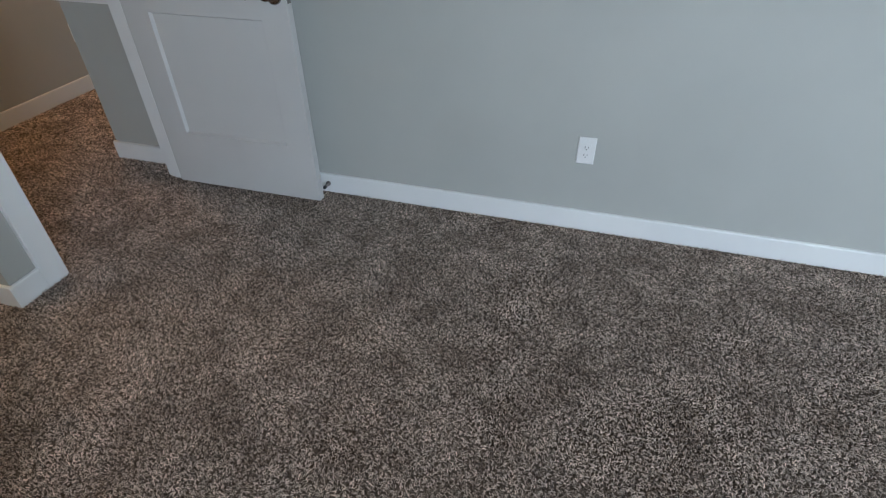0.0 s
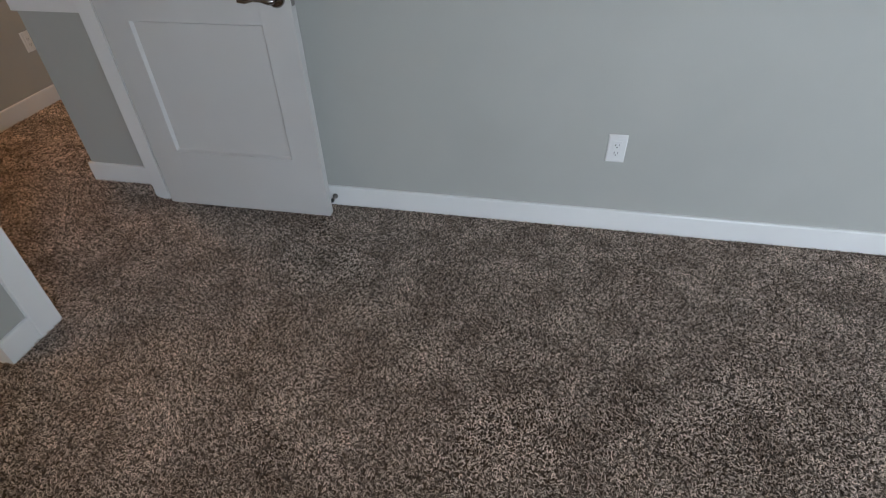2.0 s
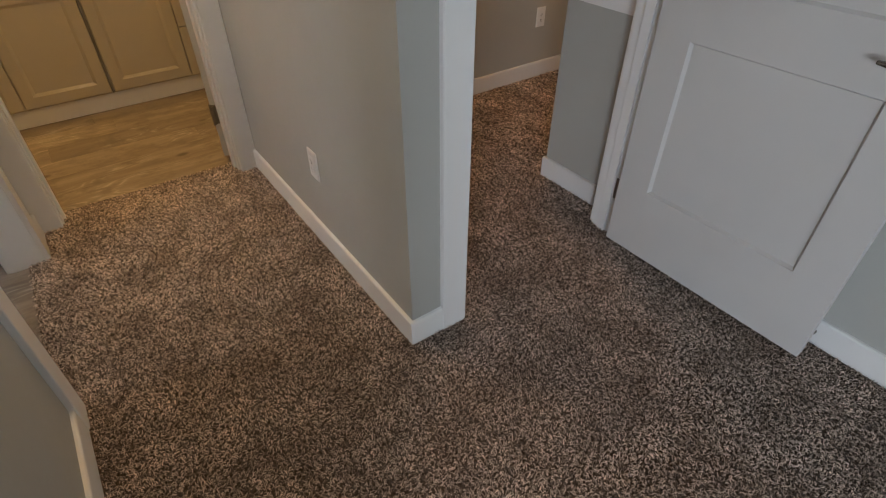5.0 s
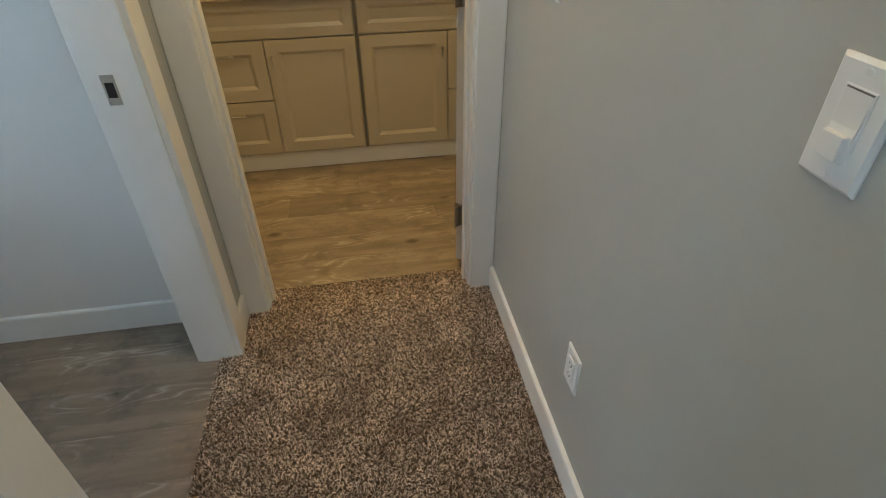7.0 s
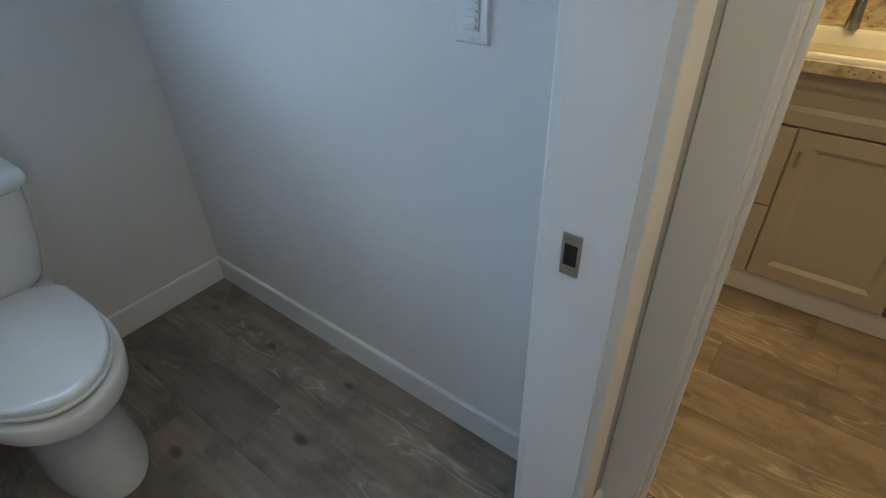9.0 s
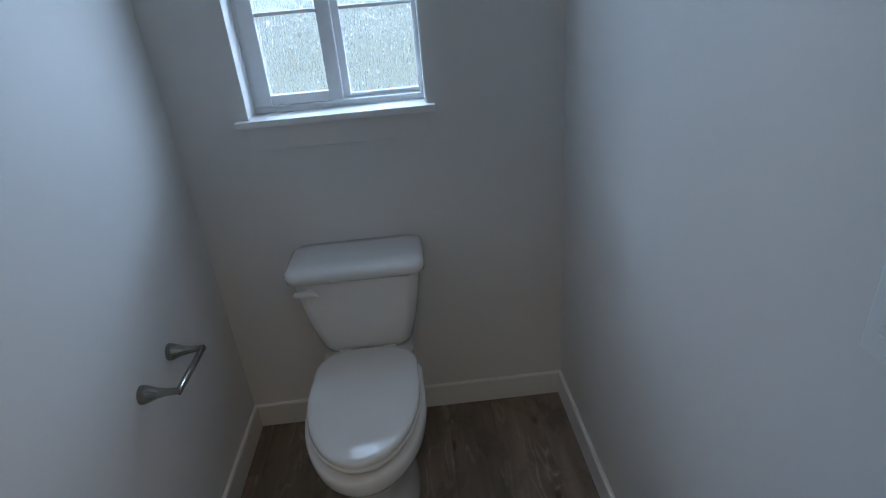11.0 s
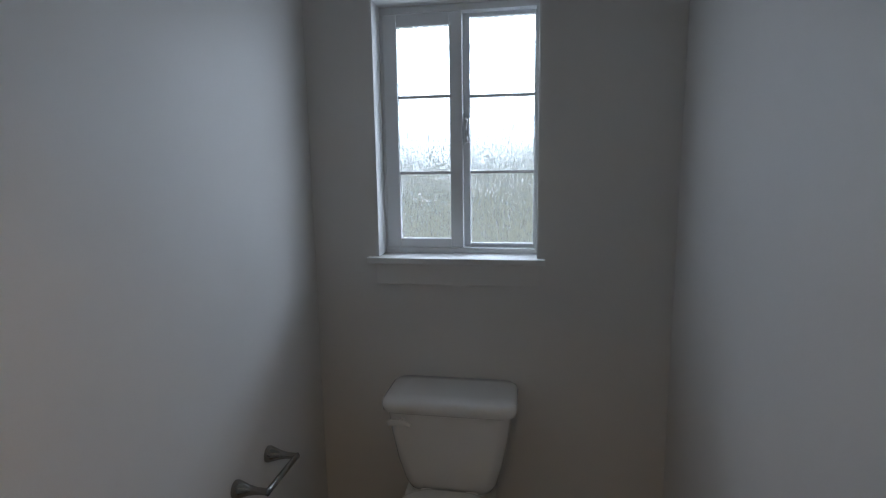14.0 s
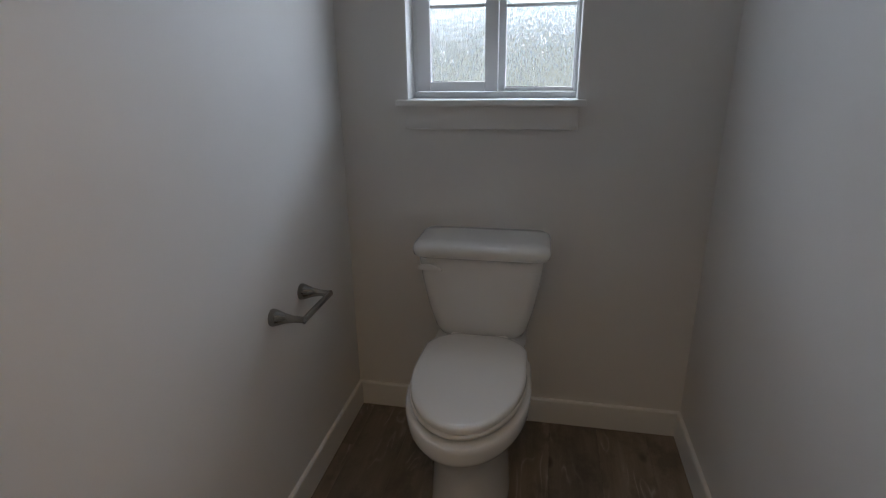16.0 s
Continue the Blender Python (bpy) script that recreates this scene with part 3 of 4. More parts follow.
# ---- vinyl plank floors ----
def plank_floor(name, x0, x1, y0, y1, label, seed, width=0.178, length=1.22, xo=0.0):
    fl = thing(name, label, "floor", kind="structure")
    part("subfloor", W((x0, x1, y0, y1, -0.06, VF - 0.003)), GAP, fl)
    rng = random.Random(seed)
    x = x0 - xo
    while x < x1:
        y = y0 - rng.uniform(0.1, length - 0.1)
        while y < y1:
            a, b, c, d = max(x, x0) + 0.0003, min(x + width, x1) - 0.0003, max(y, y0) + 0.0003, min(y + length, y1) - 0.0003
            if b - a > 0.01 and d - c > 0.01:
                bm = bmesh.new()
                hx, hy = (b - a) / 2, (d - c) / 2
                loft(bm, [[(sx * (hx - i), sy * (hy - i), z) for sx, sy in ((-1, -1), (1, -1), (1, 1), (-1, 1))] for i, z in ((0, -0.003), (0, -0.0005), (0.0006, 0.0))], (False, True))
                p = part("plank", bm, PLANK, fl)
                p.location = ((a + b) / 2, (c + d) / 2, VF)
            y += length
        x += width
    return fl


# ---- electrical plates ----
def plate_body(w=0.071, h=0.115, d=0.006):
    bm = bmesh.new()
    rect_rings(bm, [(-w / 2, w / 2, -h / 2, h / 2, 0), (-w / 2, w / 2, -h / 2, h / 2, -d * 0.45), (-w / 2 + 0.004, w / 2 - 0.004, -h / 2 + 0.004, h / 2 - 0.004, -d)])
    return bm


def screw_pair(parent, d, zz):
    for z in (-zz, zz):
        bm = bmesh.new()
        tube(bm, [(0, -d, z), (0, -d - 0.0012, z)], [0.0034, 0.0028], 10)
        box(bm, -0.0028, 0.0028, -d - 0.0013, -d - 0.0011, z - 0.0004, z + 0.0004)
        part("screw", bm, PLASTIC, parent)


def outlet(label, m, group=""):
    """A plate with a rectangular duplex insert; it faces -y."""
    o = thing("outlet", label, "outlet", m, group)
    part("plate", plate_body(), PLASTIC, o)
    ins = part("receptacle", W((-0.0168, 0.0168, -0.0085, -0.004, -0.0335, 0.0335), bev=0.0015), PLASTIC, o, "white duplex receptacle")
    for z in (-0.0165, 0.0165):
        for x, hh in ((-0.0062, 0.0042), (0.0062, 0.0034)):
            part("slot", W((x - 0.0011, x + 0.0011, -0.0089, -0.008, z + 0.001 - hh, z + 0.001 + hh)), SLOT, ins, "dark contact slot")
        bm = bmesh.new()
        tube(bm, [(0, -0.008, z - 0.0085), (0, -0.0089, z - 0.0085)], 0.0024, 8)
        part("slot", bm, SLOT, ins, "dark ground slot")
    part("button", W((-0.005, 0.005, -0.0095, -0.008, -0.0022, 0.0022), bev=0.0005), PLASTIC, ins)
    screw_pair(o, 0.0058, 0.0485)
    return o


def rocker(label, m, group="corridor switches"):
    o = thing("light_switch", label, "switch", m, group)
    part("plate", plate_body(), PLASTIC, o)
    part("bezel", W((-0.0175, 0.0175, -0.0072, -0.004, -0.0345, 0.0345), bev=0.001), PLASTIC, o)
    bm = bmesh.new()
    loft(bm, [[(x, y, z) for y, z in ((-0.006, -0.031), (-0.0125, -0.031), (-0.0118, -0.022), (-0.0085, 0.0), (-0.0075, 0.031), (-0.006, 0.031))] for x in (-0.0148, 0.0148)])
    pad = part("rocker", bm, PLASTIC, o, "white rocker paddle pressed at the top")
    part("slide", W((-0.0125, 0.0125, -0.0165, -0.009, -0.030, -0.006), bev=0.0015), PLASTIC, pad)
    part("groove", W((-0.0152, 0.0152, -0.0074, -0.0070, 0.0312, 0.0330)), GREY_SEAM, o, "grey groove over the paddle")
    screw_pair(o, 0.0058, 0.0485)
    return o


def timer(label, m):
    o = thing("timer_switch", label, "switch", m)
    part("plate", plate_body(0.074, 0.115), PLASTIC, o)
    ins = part("keypad", W((-0.0165, 0.0165, -0.0085, -0.004, -0.0335, 0.0335), bev=0.0015), PLASTIC, o, "white keypad insert")
    for k in range(5):
        z = 0.0265 - k * 0.01325
        part("button", W((-0.0115, 0.0115, -0.0112, -0.008, z - 0.0036, z + 0.0036), bev=0.0012), PLASTIC, ins)
        bm = bmesh.new()
        tube(bm, [(0.0138, -0.008, z), (0.0138, -0.0089, z)], 0.0011, 8)
        part("indicator", bm, SLOT, ins, "tiny dark indicator")
    screw_pair(o, 0.0058, 0.0485)
    return o


outlet("white duplex outlet on the grey bedroom wall", pose(-0.135, YN, 0.373))
outlet("white duplex outlet low on the corridor wall", pose(-2.695, YC, 0.363))
outlet("white outlet on the lamp-lit hall wall", pose(XH, 3.075, 0.37, 0, 0, 90))
rocker("white rocker switch by the bedroom doorway", pose(-2.287, YC, 1.154))
rocker("white rocker switch by the bathroom door", pose(-3.080, YC, 1.160))
timer("white five-button fan timer on the toilet room wall", pose(XB1, -0.179, 1.175, 0, 0, 90))

# door stop on the baseboard
stop = thing("door_stop", "small dark spring door stop on the baseboard", "door stop", pose(-1.312, YN - 0.013, 0.045))
bm = bmesh.new()
tube(bm, [(0, 0, 0), (0, -0.006, 0), (0, -0.008, 0)], [0.012, 0.012, 0.006], 14)
pts = [(0.0055 * math.cos(a), -0.008 - 0.030 * a / 50, 0.0055 * math.sin(a)) for a in (k * 0.5 for k in range(101))]
tube(bm, pts, 0.0013, 6)
part("spring", bm, BRONZE, stop)
bm = bmesh.new()
tube(bm, [(0, -0.037, 0), (0, -0.045, 0), (0, -0.049, 0)], [0.0085, 0.0085, 0.006], 12)
part("tip", bm, RUBBER, stop, "dark rubber tip")


# ---- toilet ----
def oval(cx, cy, rx, front, back, z, n=52, flat=0.25):
    """A ring with a rounded front (towards +y) and a squarer back."""
    pts = []
    for k in range(n):
        a = 2 * math.pi * k / n
        s, c = math.sin(a), math.cos(a)
        if s >= 0:
            pts.append((cx + rx * c, cy + front * s, z))
        else:
            e = flat
            pts.append((cx + rx * (1 - 0.42 * abs(s) ** 1.25) * math.copysign(abs(c) ** e, c), cy + back * math.copysign(abs(s) ** e, s), z))
    return pts


def rounded_rect(x0, x1, y0, y1, z, r, n=6):
    pts = []
    for cx, cy, a0 in ((x1 - r, y1 - r, 0), (x0 + r, y1 - r, 90), (x0 + r, y0 + r, 180), (x1 - r, y0 + r, 270)):
        for k in range(n + 1):
            a = radians(a0 + 90 * k / n)
            pts.append((cx + r * math.cos(a), cy + r * math.sin(a), z))
    return pts


TX, TY = -2.735, YS
toilet = thing("toilet", "white porcelain toilet with its lid closed", "toilet", pose(TX, TY, VF))
bm = bmesh.new()
# skirted pedestal that flares into the bowl
loft(bm, [oval(0, 0.36, 0.128, 0.280, 0.23, 0.0), oval(0, 0.36, 0.128, 0.283, 0.23, 0.012), oval(0, 0.36, 0.127, 0.277, 0.225, 0.03), oval(0, 0.37, 0.120, 0.256, 0.22, 0.16),
          oval(0, 0.38, 0.119, 0.248, 0.22, 0.245), oval(0, 0.39, 0.126, 0.254, 0.23, 0.295), oval(0, 0.41, 0.152, 0.280, 0.24, 0.330), oval(0, 0.43, 0.178, 0.289, 0.25, 0.356),
          oval(0, 0.43, 0.184, 0.297, 0.25, 0.372), oval(0, 0.43, 0.186, 0.300, 0.25, 0.400), oval(0, 0.43, 0.184, 0.298, 0.25, 0.413), oval(0, 0.43, 0.179, 0.292, 0.24, 0.4185), oval(0, 0.43, 0.14, 0.26, 0.2, 0.4185)])
part("bowl", bm, PORCELAIN, toilet, "", 60)
bm = bmesh.new()
loft(bm, [rounded_rect(-0.105, 0.105, 0.03, 0.26, 0.20, 0.05), rounded_rect(-0.115, 0.115, 0.03, 0.26, 0.36, 0.05), rounded_rect(-0.150, 0.150, 0.02, 0.25, 0.41, 0.05), rounded_rect(-0.155, 0.155, 0.02, 0.24, 0.438, 0.05)])
part("deck", bm, PORCELAIN, toilet, "", 60)
bm = bmesh.new()
loft(bm, [oval(0, 0.42, 0.130, 0.258, 0.195, 0.4225), oval(0, 0.42, 0.132, 0.260, 0.197, 0.4310), oval(0, 0.42, 0.170, 0.290, 0.218, 0.4325), oval(0, 0.42, 0.173, 0.293, 0.218, 0.436), oval(0, 0.42, 0.172, 0.292, 0.218, 0.443), oval(0, 0.42, 0.168, 0.289, 0.216, 0.4460)])
part("seat", bm, PLASTIC, toilet, "white plastic seat", 60)
bm = bmesh.new()
loft(bm, [oval(0, 0.42, 0.164, 0.283, 0.215, 0.4475), oval(0, 0.42, 0.171, 0.291, 0.219, 0.451), oval(0, 0.42, 0.171, 0.291, 0.219, 0.459), oval(0, 0.42, 0.1695, 0.289, 0.2175, 0.4635), oval(0, 0.42, 0.1645, 0.2835, 0.2135, 0.4672), oval(0, 0.42, 0.154, 0.271, 0.204, 0.4688), oval(0, 0.42, 0.09, 0.18, 0.13, 0.4702), oval(0, 0.42, 0.03, 0.06, 0.04, 0.4706)])
part("lid", bm, PORCELAIN, toilet, "glossy white closed lid", 60)
for x in (-0.075, 0.075):
    bm = bmesh.new()
    tube(bm, [(x - 0.022, 0.208, 0.456), (x - 0.019, 0.208, 0.456), (x + 0.019, 0.208, 0.456), (x + 0.022, 0.208, 0.456)], [0.008, 0.0115, 0.0115, 0.008], 12)
    part("hinge", bm, PLASTIC, toilet, "white lid hinge", 50)
bm = bmesh.new()
rings = []
for z, wx, y1, r in ((0.445, 0.128, 0.185, 0.05), (0.455, 0.146, 0.196, 0.05), (0.48, 0.158, 0.202, 0.045), (0.56, 0.178, 0.212, 0.04), (0.66, 0.196, 0.220, 0.04), (0.742, 0.206, 0.224, 0.04)):
    rings.append(rounded_rect(-wx, wx, 0.018, y1, z, r))
loft(bm, rings)
tank = part("tank", bm, PORCELAIN, toilet, "tapered porcelain cistern", 60)
bm = bmesh.new()
loft(bm, [rounded_rect(-0.212, 0.212, 0.010, 0.232, 0.743, 0.045), rounded_rect(-0.222, 0.222, 0.006, 0.240, 0.749, 0.045), rounded_rect(-0.224, 0.224, 0.006, 0.242, 0.768, 0.045), rounded_rect(-0.220, 0.220, 0.008, 0.236, 0.781, 0.045), rounded_rect(-0.208, 0.208, 0.016, 0.222, 0.789, 0.04), rounded_rect(-0.16, 0.16, 0.05, 0.18, 0.791, 0.03)])
part("tank_lid", bm, PORCELAIN, toilet, "rounded porcelain cistern lid", 60)
bm = bmesh.new()
tube(bm, [(0.150, 0.216, 0.715), (0.150, 0.232, 0.715)], [0.012, 0.011], 14)
loft(bm, [[(x, 0.232 + d, 0.715 + k + s) for d, k in ((0, -h), (0.010, -h), (0.013, 0), (0.010, h), (0, h))] for x, h, s in ((0.196, 0.007, -0.002), (0.184, 0.0105, 0.0), (0.160, 0.0105, 0.001), (0.138, 0.008, -0.003), (0.120, 0.003, -0.010))])
part("flush_lever", bm, PORCELAIN, tank, "white flush lever", 60)
# supply hose and stop valve beside the bowl
bm = bmesh.new()
tube(bm, [(0.20, 0.0, 0.15), (0.20, 0.05, 0.15), (0.20, 0.062, 0.16), (0.195, 0.062, 0.24), (0.16, 0.075, 0.36), (0.14, 0.085, 0.45)], [0.009, 0.013, 0.010, 0.008, 0.008, 0.012], 10)
part("supply_hose", bm, RUBBER, toilet, "dark rubber supply hose", 50)

# paper holder on the east wall: two flared posts and a bar
holder = thing("paper_holder", "brushed nickel paper holder with an empty bar", "paper holder", pose(XT, -0.938, 0.676))
for y in (-0.090, 0.090):
    bm = bmesh.new()
    tube(bm, [(0, y, 0), (-0.006, y, 0), (-0.018, y, 0), (-0.038, y, 0), (-0.062, y, 0.0), (-0.088, y, 0.0), (-0.096, y, 0), (-0.101, y, 0)], [0.0245, 0.0250, 0.0215, 0.0145, 0.0100, 0.0090, 0.0110, 0.006], 24)
    part("post", bm, NICKEL, holder, "flared nickel post", 50)
bm = bmesh.new()
tube(bm, [(-0.094, -0.096, 0), (-0.094, -0.08, 0), (-0.094, 0.08, 0), (-0.094, 0.096, 0)], [0.0065, 0.0088, 0.0088, 0.0065], 16)
part("bar", bm, NICKEL, holder, "", 50)

# ---- bathroom vanity ----
VX = -4.587


def front(parent, name, y0, y1, z0, z1, rail=0.055):
    """A painted front with a bevelled recessed panel, facing +x."""
    bm = bmesh.new()
    w, h = y1 - y0, z1 - z0
    r = min(rail, h * 0.28)
    rect_rings(bm, [(0, w, 0, h, 0), (0, w, 0, h, -0.0175), (0.0015, w - 0.0015, 0.0015, h - 0.0015, -0.019), (r, w - r, r, h - r, -0.019), (r + 0.004, w - r - 0.004, r + 0.004, h - r - 0.004, -0.0165), (r + 0.016, w - r - 0.016, r + 0.016, h - r - 0.016, -0.0100)])
    ob = part(name, bm, CABINET, parent)
    ob.matrix_local = pose(VX - 0.019, y0, z0, 0, 0, 90)
    return ob


def pull(parent, c, length, upright=False):
    """A bar pull on the local front (x along, y out towards -y)."""
    bm = bmesh.new()
    x, z = c
    y = -0.019
    d = (0, 0, 1) if upright else (1, 0, 0)
    at = lambda s, o: (x + d[0] * s, y - o, z + d[2] * s)
    tube(bm, [at(-length / 2, 0.028), at(length / 2, 0.028)], 0.005, 10)
    for s in (-length * 0.36, length * 0.36):
        tube(bm, [at(s, 0.0), at(s, 0.028)], 0.004, 8)
    return part("pull", bm, STEEL, parent, "brushed steel bar pull", 50)


def vanity(y0, y1, drawers_low, label):
    v = thing("vanity_cabinet", label, "cabinet", None, "vanity cabinets")
    part("carcass", W((-5.14, VX - 0.019, y0, y1, 0.085, 0.853), bev=0.001), CABINET, v)
    part("toe_kick", W((-5.14, -4.612, y0, y1 + (0.0139 if drawers_low else 0), VF, 0.090)), TRIM, v, "white toe kick")
    g = 0.003
    front(v, "false_front", y0 + g, y1 - g, 0.676, 0.846, 0.045)
    if drawers_low:
        a, b, c, d = y0 + g, y0 + 0.405, y0 + 0.411, y1 - g
    else:
        c, d, a, b = y0 + g, y1 - 0.411, y1 - 0.405, y1 - g
    dr = front(v, "door", c, d, 0.098, 0.668)
    pull(dr, ((d - c) - 0.024 if not drawers_low else 0.024, 0.478), 0.045, True)
    for z0, z1 in ((0.383, 0.668), (0.098, 0.377)):
        f = front(v, "drawer", a, b, z0, z1, 0.058)
        pull(f, ((b - a) / 2, (z1 - z0) - 0.060), 0.125)
    return v


vanity(-0.105, 0.734, True, "taupe painted vanity cabinet with drawers on its south end")
vanity(0.748, 1.590, False, "taupe painted vanity cabinet with drawers on its north end")
tagged(new("filler_strip", finish(W((-4.63, VX - 0.006, 0.7345, 0.7475, 0.09, 0.853)), "filler_strip", GREY_SEAM)), "dark grey filler strip between two vanity cabinets", "filler strip")

sinks = ((0.070, 0.575), (0.862, 1.355))


counter = thing("countertop", "speckled beige granite countertop with a splash", "countertop")
part("slab", pierced((-5.148, -4.93, -4.595, -4.550), (-0.14, sinks[0][0] + 0.02, sinks[0][1] - 0.02, sinks[1][0] + 0.02, sinks[1][1] - 0.02, 1.625), [(1, 1), (1, 3)], 0.853, 0.886, "z"), GRANITE, counter)
part("backsplash", W((-5.149, -5.128, -0.14, 1.625, 0.886, 0.990), bev=0.002), GRANITE, counter)
for y0, y1 in sinks:
    s = thing("sink", "white drop-in rectangular basin in the granite top", "sink", None, "vanity basins")
    bm = bmesh.new()
    R = lambda i, z, r: rounded_rect(-4.955 + i, -4.570 - i, y0 + i, y1 - i, z, r)
    loft(bm, [R(0, 0.8865, 0.03), R(0.0, 0.898, 0.03), R(0.006, 0.904, 0.03), R(0.022, 0.904, 0.03), R(0.032, 0.896, 0.03), R(0.040, 0.86, 0.04), R(0.075, 0.775, 0.06), R(0.14, 0.765, 0.04)], (False, True))
    part("basin", bm, PORCELAIN, s, "", 50)
    bm = bmesh.new()
    cy = (y0 + y1) / 2
    tube(bm, [(-4.93, cy, 0.905), (-4.93, cy, 1.03), (-4.915, cy, 1.06), (-4.87, cy, 1.075), (-4.82, cy, 1.06)], [0.022, 0.014, 0.013, 0.012, 0.011], 14)
    part("faucet", bm, NICKEL, s, "nickel faucet", 50)

# ---- outside ----
bm = bmesh.new()
vs = [bm.verts.new(p) for p in ((-600, -600, -3.1), (600, -600, -3.1), (600, 600, -3.1), (-600, 600, -3.1))]
bm.faces.new(vs)
structure("ground", bm, GRASS, "green meadow outside the window", "ground")


def tree(x, y, h, seed):
    """A broad tree: tapered trunk, limbs and a crown of leaf clumps."""
    rng = random.Random(seed)
    t = thing("tree", "dark green broadleaf tree beyond the meadow", "tree", pose(x, y, -3.1), "trees outside")
    bm = bmesh.new()
    tube(bm, [(0, 0, -0.1), (0.05, 0, h * 0.3), (-0.05, 0.1, h * 0.8)], [h * 0.03, h * 0.022, h * 0.006], 8)
    for k in range(7):
        a, z = rng.uniform(0, 6.28), h * rng.uniform(0.3, 0.65)
        tube(bm, [(0, 0, z), (math.cos(a) * h * 0.13, math.sin(a) * h * 0.13, z + h * 0.1), (math.cos(a) * h * 0.27, math.sin(a) * h * 0.27, z + h * 0.15)], [h * 0.012, h * 0.008, h * 0.003], 6)
    part("trunk", bm, BARK, t)
    bm = bmesh.new()
    for k in range(900):
        a, u = rng.uniform(0, 6.28), rng.uniform(-1, 1)
        r = (rng.random() ** 0.4) * (0.8 + 0.3 * math.sin(3 * a + seed) * math.cos(2 * u))
        c = Vector((math.cos(a) * math.sqrt(1 - u * u) * h * 0.40 * r, math.sin(a) * math.sqrt(1 - u * u) * h * 0.40 * r, h * 0.60 + u * h * 0.40 * r))
        q = Euler((rng.uniform(0, 6), rng.uniform(0, 6), rng.uniform(0, 6))).to_matrix()
        s = h * rng.uniform(0.02, 0.045)
        v = [bm.verts.new(c + q @ Vector(p) * s) for p in ((-1, -0.4, 0), (0.2, -0.7, 0.25), (1, 0, 0), (0.1, 0.7, 0.2))]
        bm.faces.new(v)
    part("crown", bm, LEAF, t)
    return t


rng = random.Random(5)
for k in range(16):
    x = -62 + k * 7.6 + rng.uniform(-2, 2)
    tree(x, -46 + rng.uniform(-5, 5), 5.0 + rng.uniform(-0.6, 0.9) + (0.8 if x > -4 else 0.0), 20 + k)

# ---- floor pieces, last ----
plank_floor("floor_toilet", XB1, XT, YS, 0.165, "grey-brown oak-look vinyl plank floor", 3, xo=0.06)
plank_floor("floor_bath", -5.15, -3.572, -1.6, 2.2, "warm oak-look vinyl plank floor of the bathroom", 4, xo=0.02)
plank_floor("floor_far_room", -5.2, -3.535, 2.9, 4.9, "oak-look vinyl plank floor of the far room", 6)


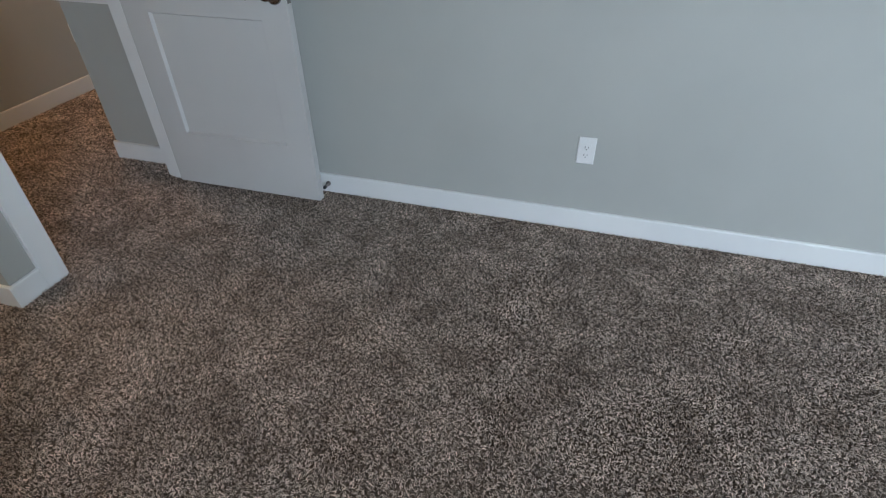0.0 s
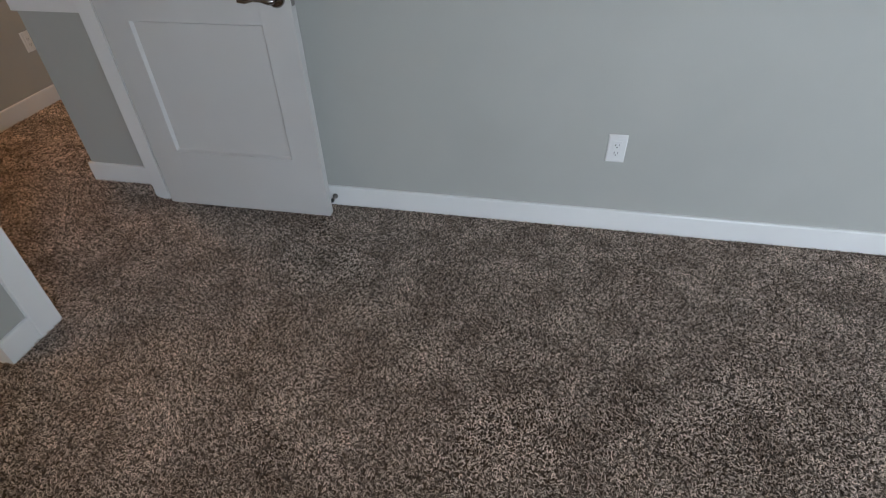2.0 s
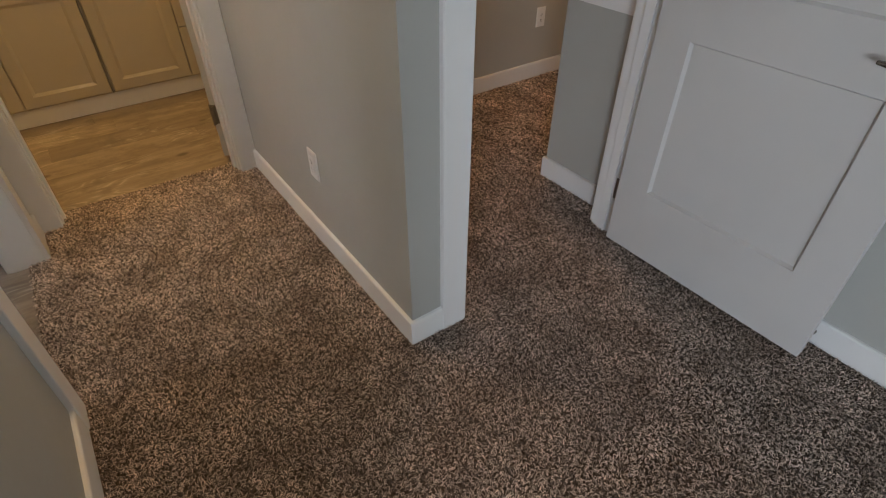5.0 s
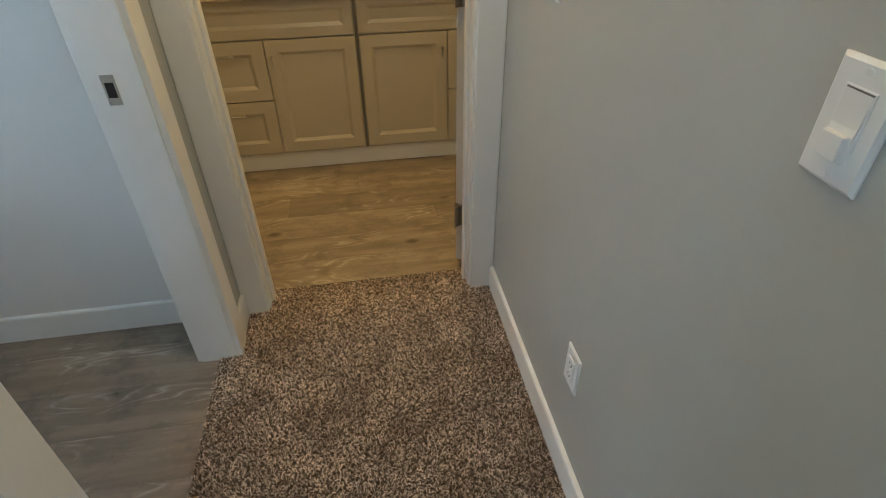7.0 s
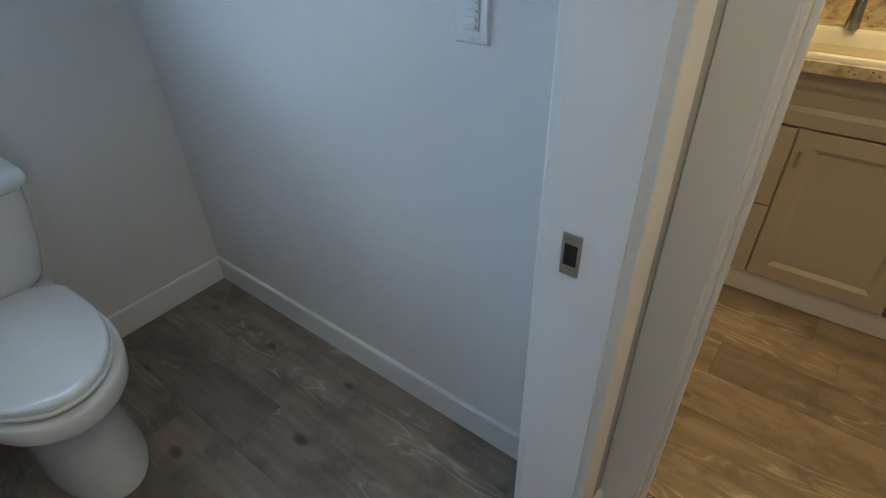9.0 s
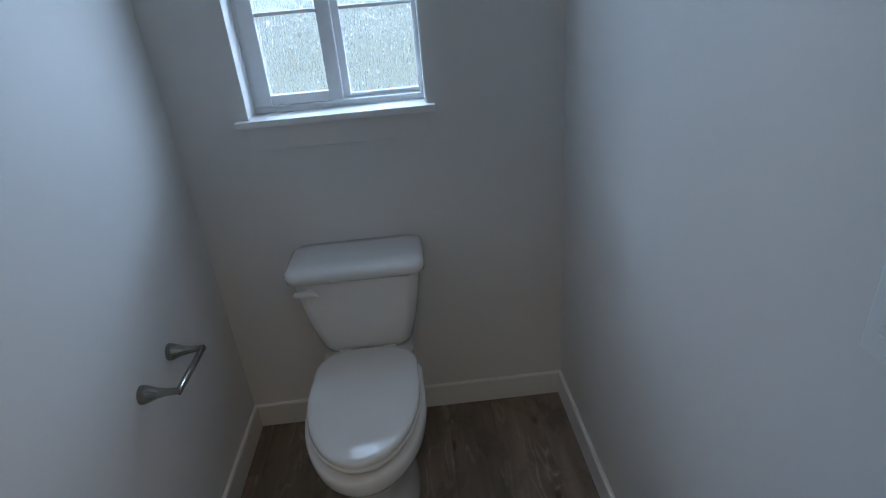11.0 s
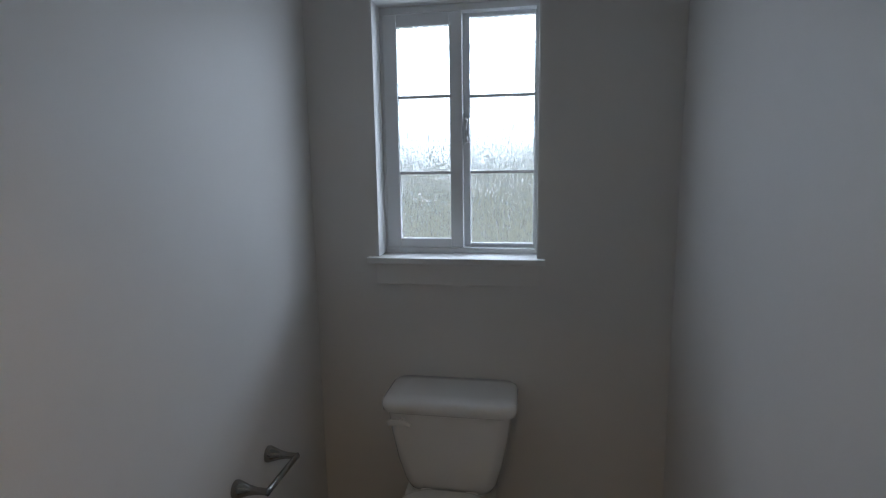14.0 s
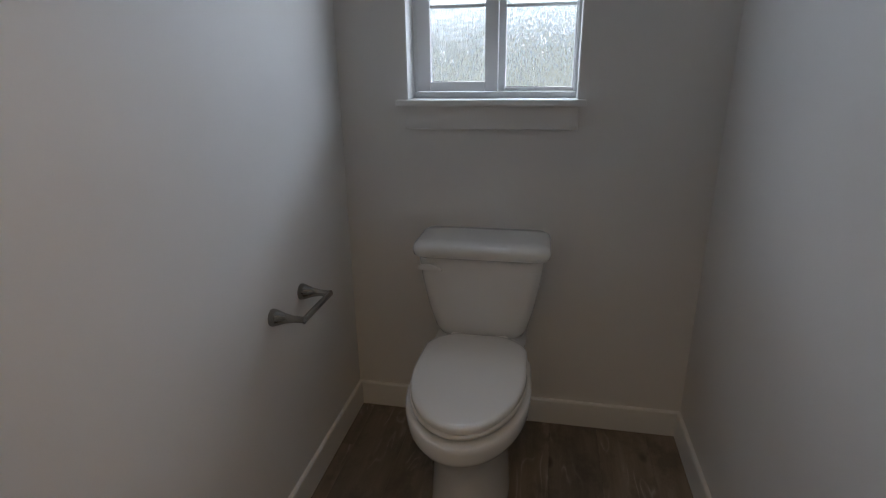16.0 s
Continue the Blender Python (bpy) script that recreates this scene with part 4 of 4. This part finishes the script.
def pile(areas, seed):
    """Frieze pile: short yarns that bend over on a jittered grid, one joined mesh."""
    rs = np.random.RandomState(seed)
    P = []
    for x0, x1, y0, y1, step in areas:
        gx, gy = np.meshgrid(np.arange(x0, x1, step), np.arange(y0, y1, step))
        q = np.stack([gx.ravel(), gy.ravel()], -1) + rs.uniform(-0.5, 0.5, (gx.size, 2)) * step
        q[:, 0], q[:, 1] = np.clip(q[:, 0], x0, x1), np.clip(q[:, 1], y0, y1)
        P.append(np.column_stack([q, np.full(len(q), step)]))
    P = np.vstack(P)
    n = len(P)
    lump = np.sin(P[:, 0] * 9.1 + np.sin(P[:, 1] * 7.3) * 2) * np.cos(P[:, 1] * 8.2 + np.sin(P[:, 0] * 5.1) * 2)
    h = rs.uniform(0.004, 0.010, n) * (1 + 0.15 * lump)
    s = P[:, 2]
    ang, bend = rs.uniform(0, 2 * np.pi, n), rs.uniform(-1.4, 1.4, n)
    reach = s * rs.uniform(1.0, 2.2, n)
    # three rings along a yarn that rises, bends over and lies down
    cx = np.stack([P[:, 0], P[:, 0] + np.cos(ang) * reach * 0.45, P[:, 0] + np.cos(ang) * reach * 0.45 + np.cos(ang + bend) * reach * 0.75], 1)
    cy = np.stack([P[:, 1], P[:, 1] + np.sin(ang) * reach * 0.45, P[:, 1] + np.sin(ang) * reach * 0.45 + np.sin(ang + bend) * reach * 0.75], 1)
    cz = np.stack([np.full(n, -0.006), -0.006 + h, -0.006 + h * rs.uniform(0.55, 1.0, n)], 1)
    rad = np.stack([s * 0.24, s * rs.uniform(0.22, 0.32, n), s * rs.uniform(0.16, 0.26, n)], 1)
    V = np.empty((n, 9, 3))
    for r in range(3):
        side = ang + (bend if r == 2 else 0) + np.pi / 2
        for k in range(3):
            a = k * 2.0944 + np.pi / 2
            flat = 0.25 if r == 0 else 0.8
            fore = np.sin(a) * rad[:, r] * (1 - flat)
            V[:, r * 3 + k, 0] = cx[:, r] + np.cos(side) * np.cos(a) * rad[:, r] - np.sin(side) * fore
            V[:, r * 3 + k, 1] = cy[:, r] + np.sin(side) * np.cos(a) * rad[:, r] + np.cos(side) * fore
            V[:, r * 3 + k, 2] = cz[:, r] + np.sin(a) * rad[:, r] * flat
    tri = np.array([t for r in (0, 3) for k in (0, 2) for t in ((r + k, r + (k + 1) % 3, r + 3 + (k + 1) % 3), (r + k, r + 3 + (k + 1) % 3, r + 3 + k))] + [(6, 7, 8)])
    F = (np.arange(n)[:, None, None] * 9 + tri[None]).reshape(-1, 3)
    me = bpy.data.meshes.new("carpet_pile")
    me.vertices.add(n * 9)
    me.vertices.foreach_set("co", V.reshape(-1))
    me.loops.add(F.size)
    me.loops.foreach_set("vertex_index", F.reshape(-1).astype(np.int32))
    me.polygons.add(len(F))
    me.polygons.foreach_set("loop_start", (np.arange(len(F)) * 3).astype(np.int32))
    me.update(calc_edges=True)
    me.materials.append(CARPET)
    return tagged(new("carpet_pile", me), "flecked brown and beige frieze carpet pile", "carpet pile", "", "stuff")


pile([(-2.045, 1.20, 0.24, 2.208, 0.0056), (-3.562, -2.045, 0.243, 1.145, 0.0056), (-3.237, -2.43, 0.168, 0.243, 0.0056),
      (-2.18, -2.045, 1.37, 2.135, 0.0056), (-3.505, -2.18, 1.29, 2.228, 0.0066), (-3.505, -2.592, 2.228, 4.3, 0.0085),
      (1.20, 1.50, 0.24, 2.208, 0.012), (1.50, 2.95, -2.45, 2.208, 0.024), (-1.0, 1.50, -2.45, 0.24, 0.024)], 11)
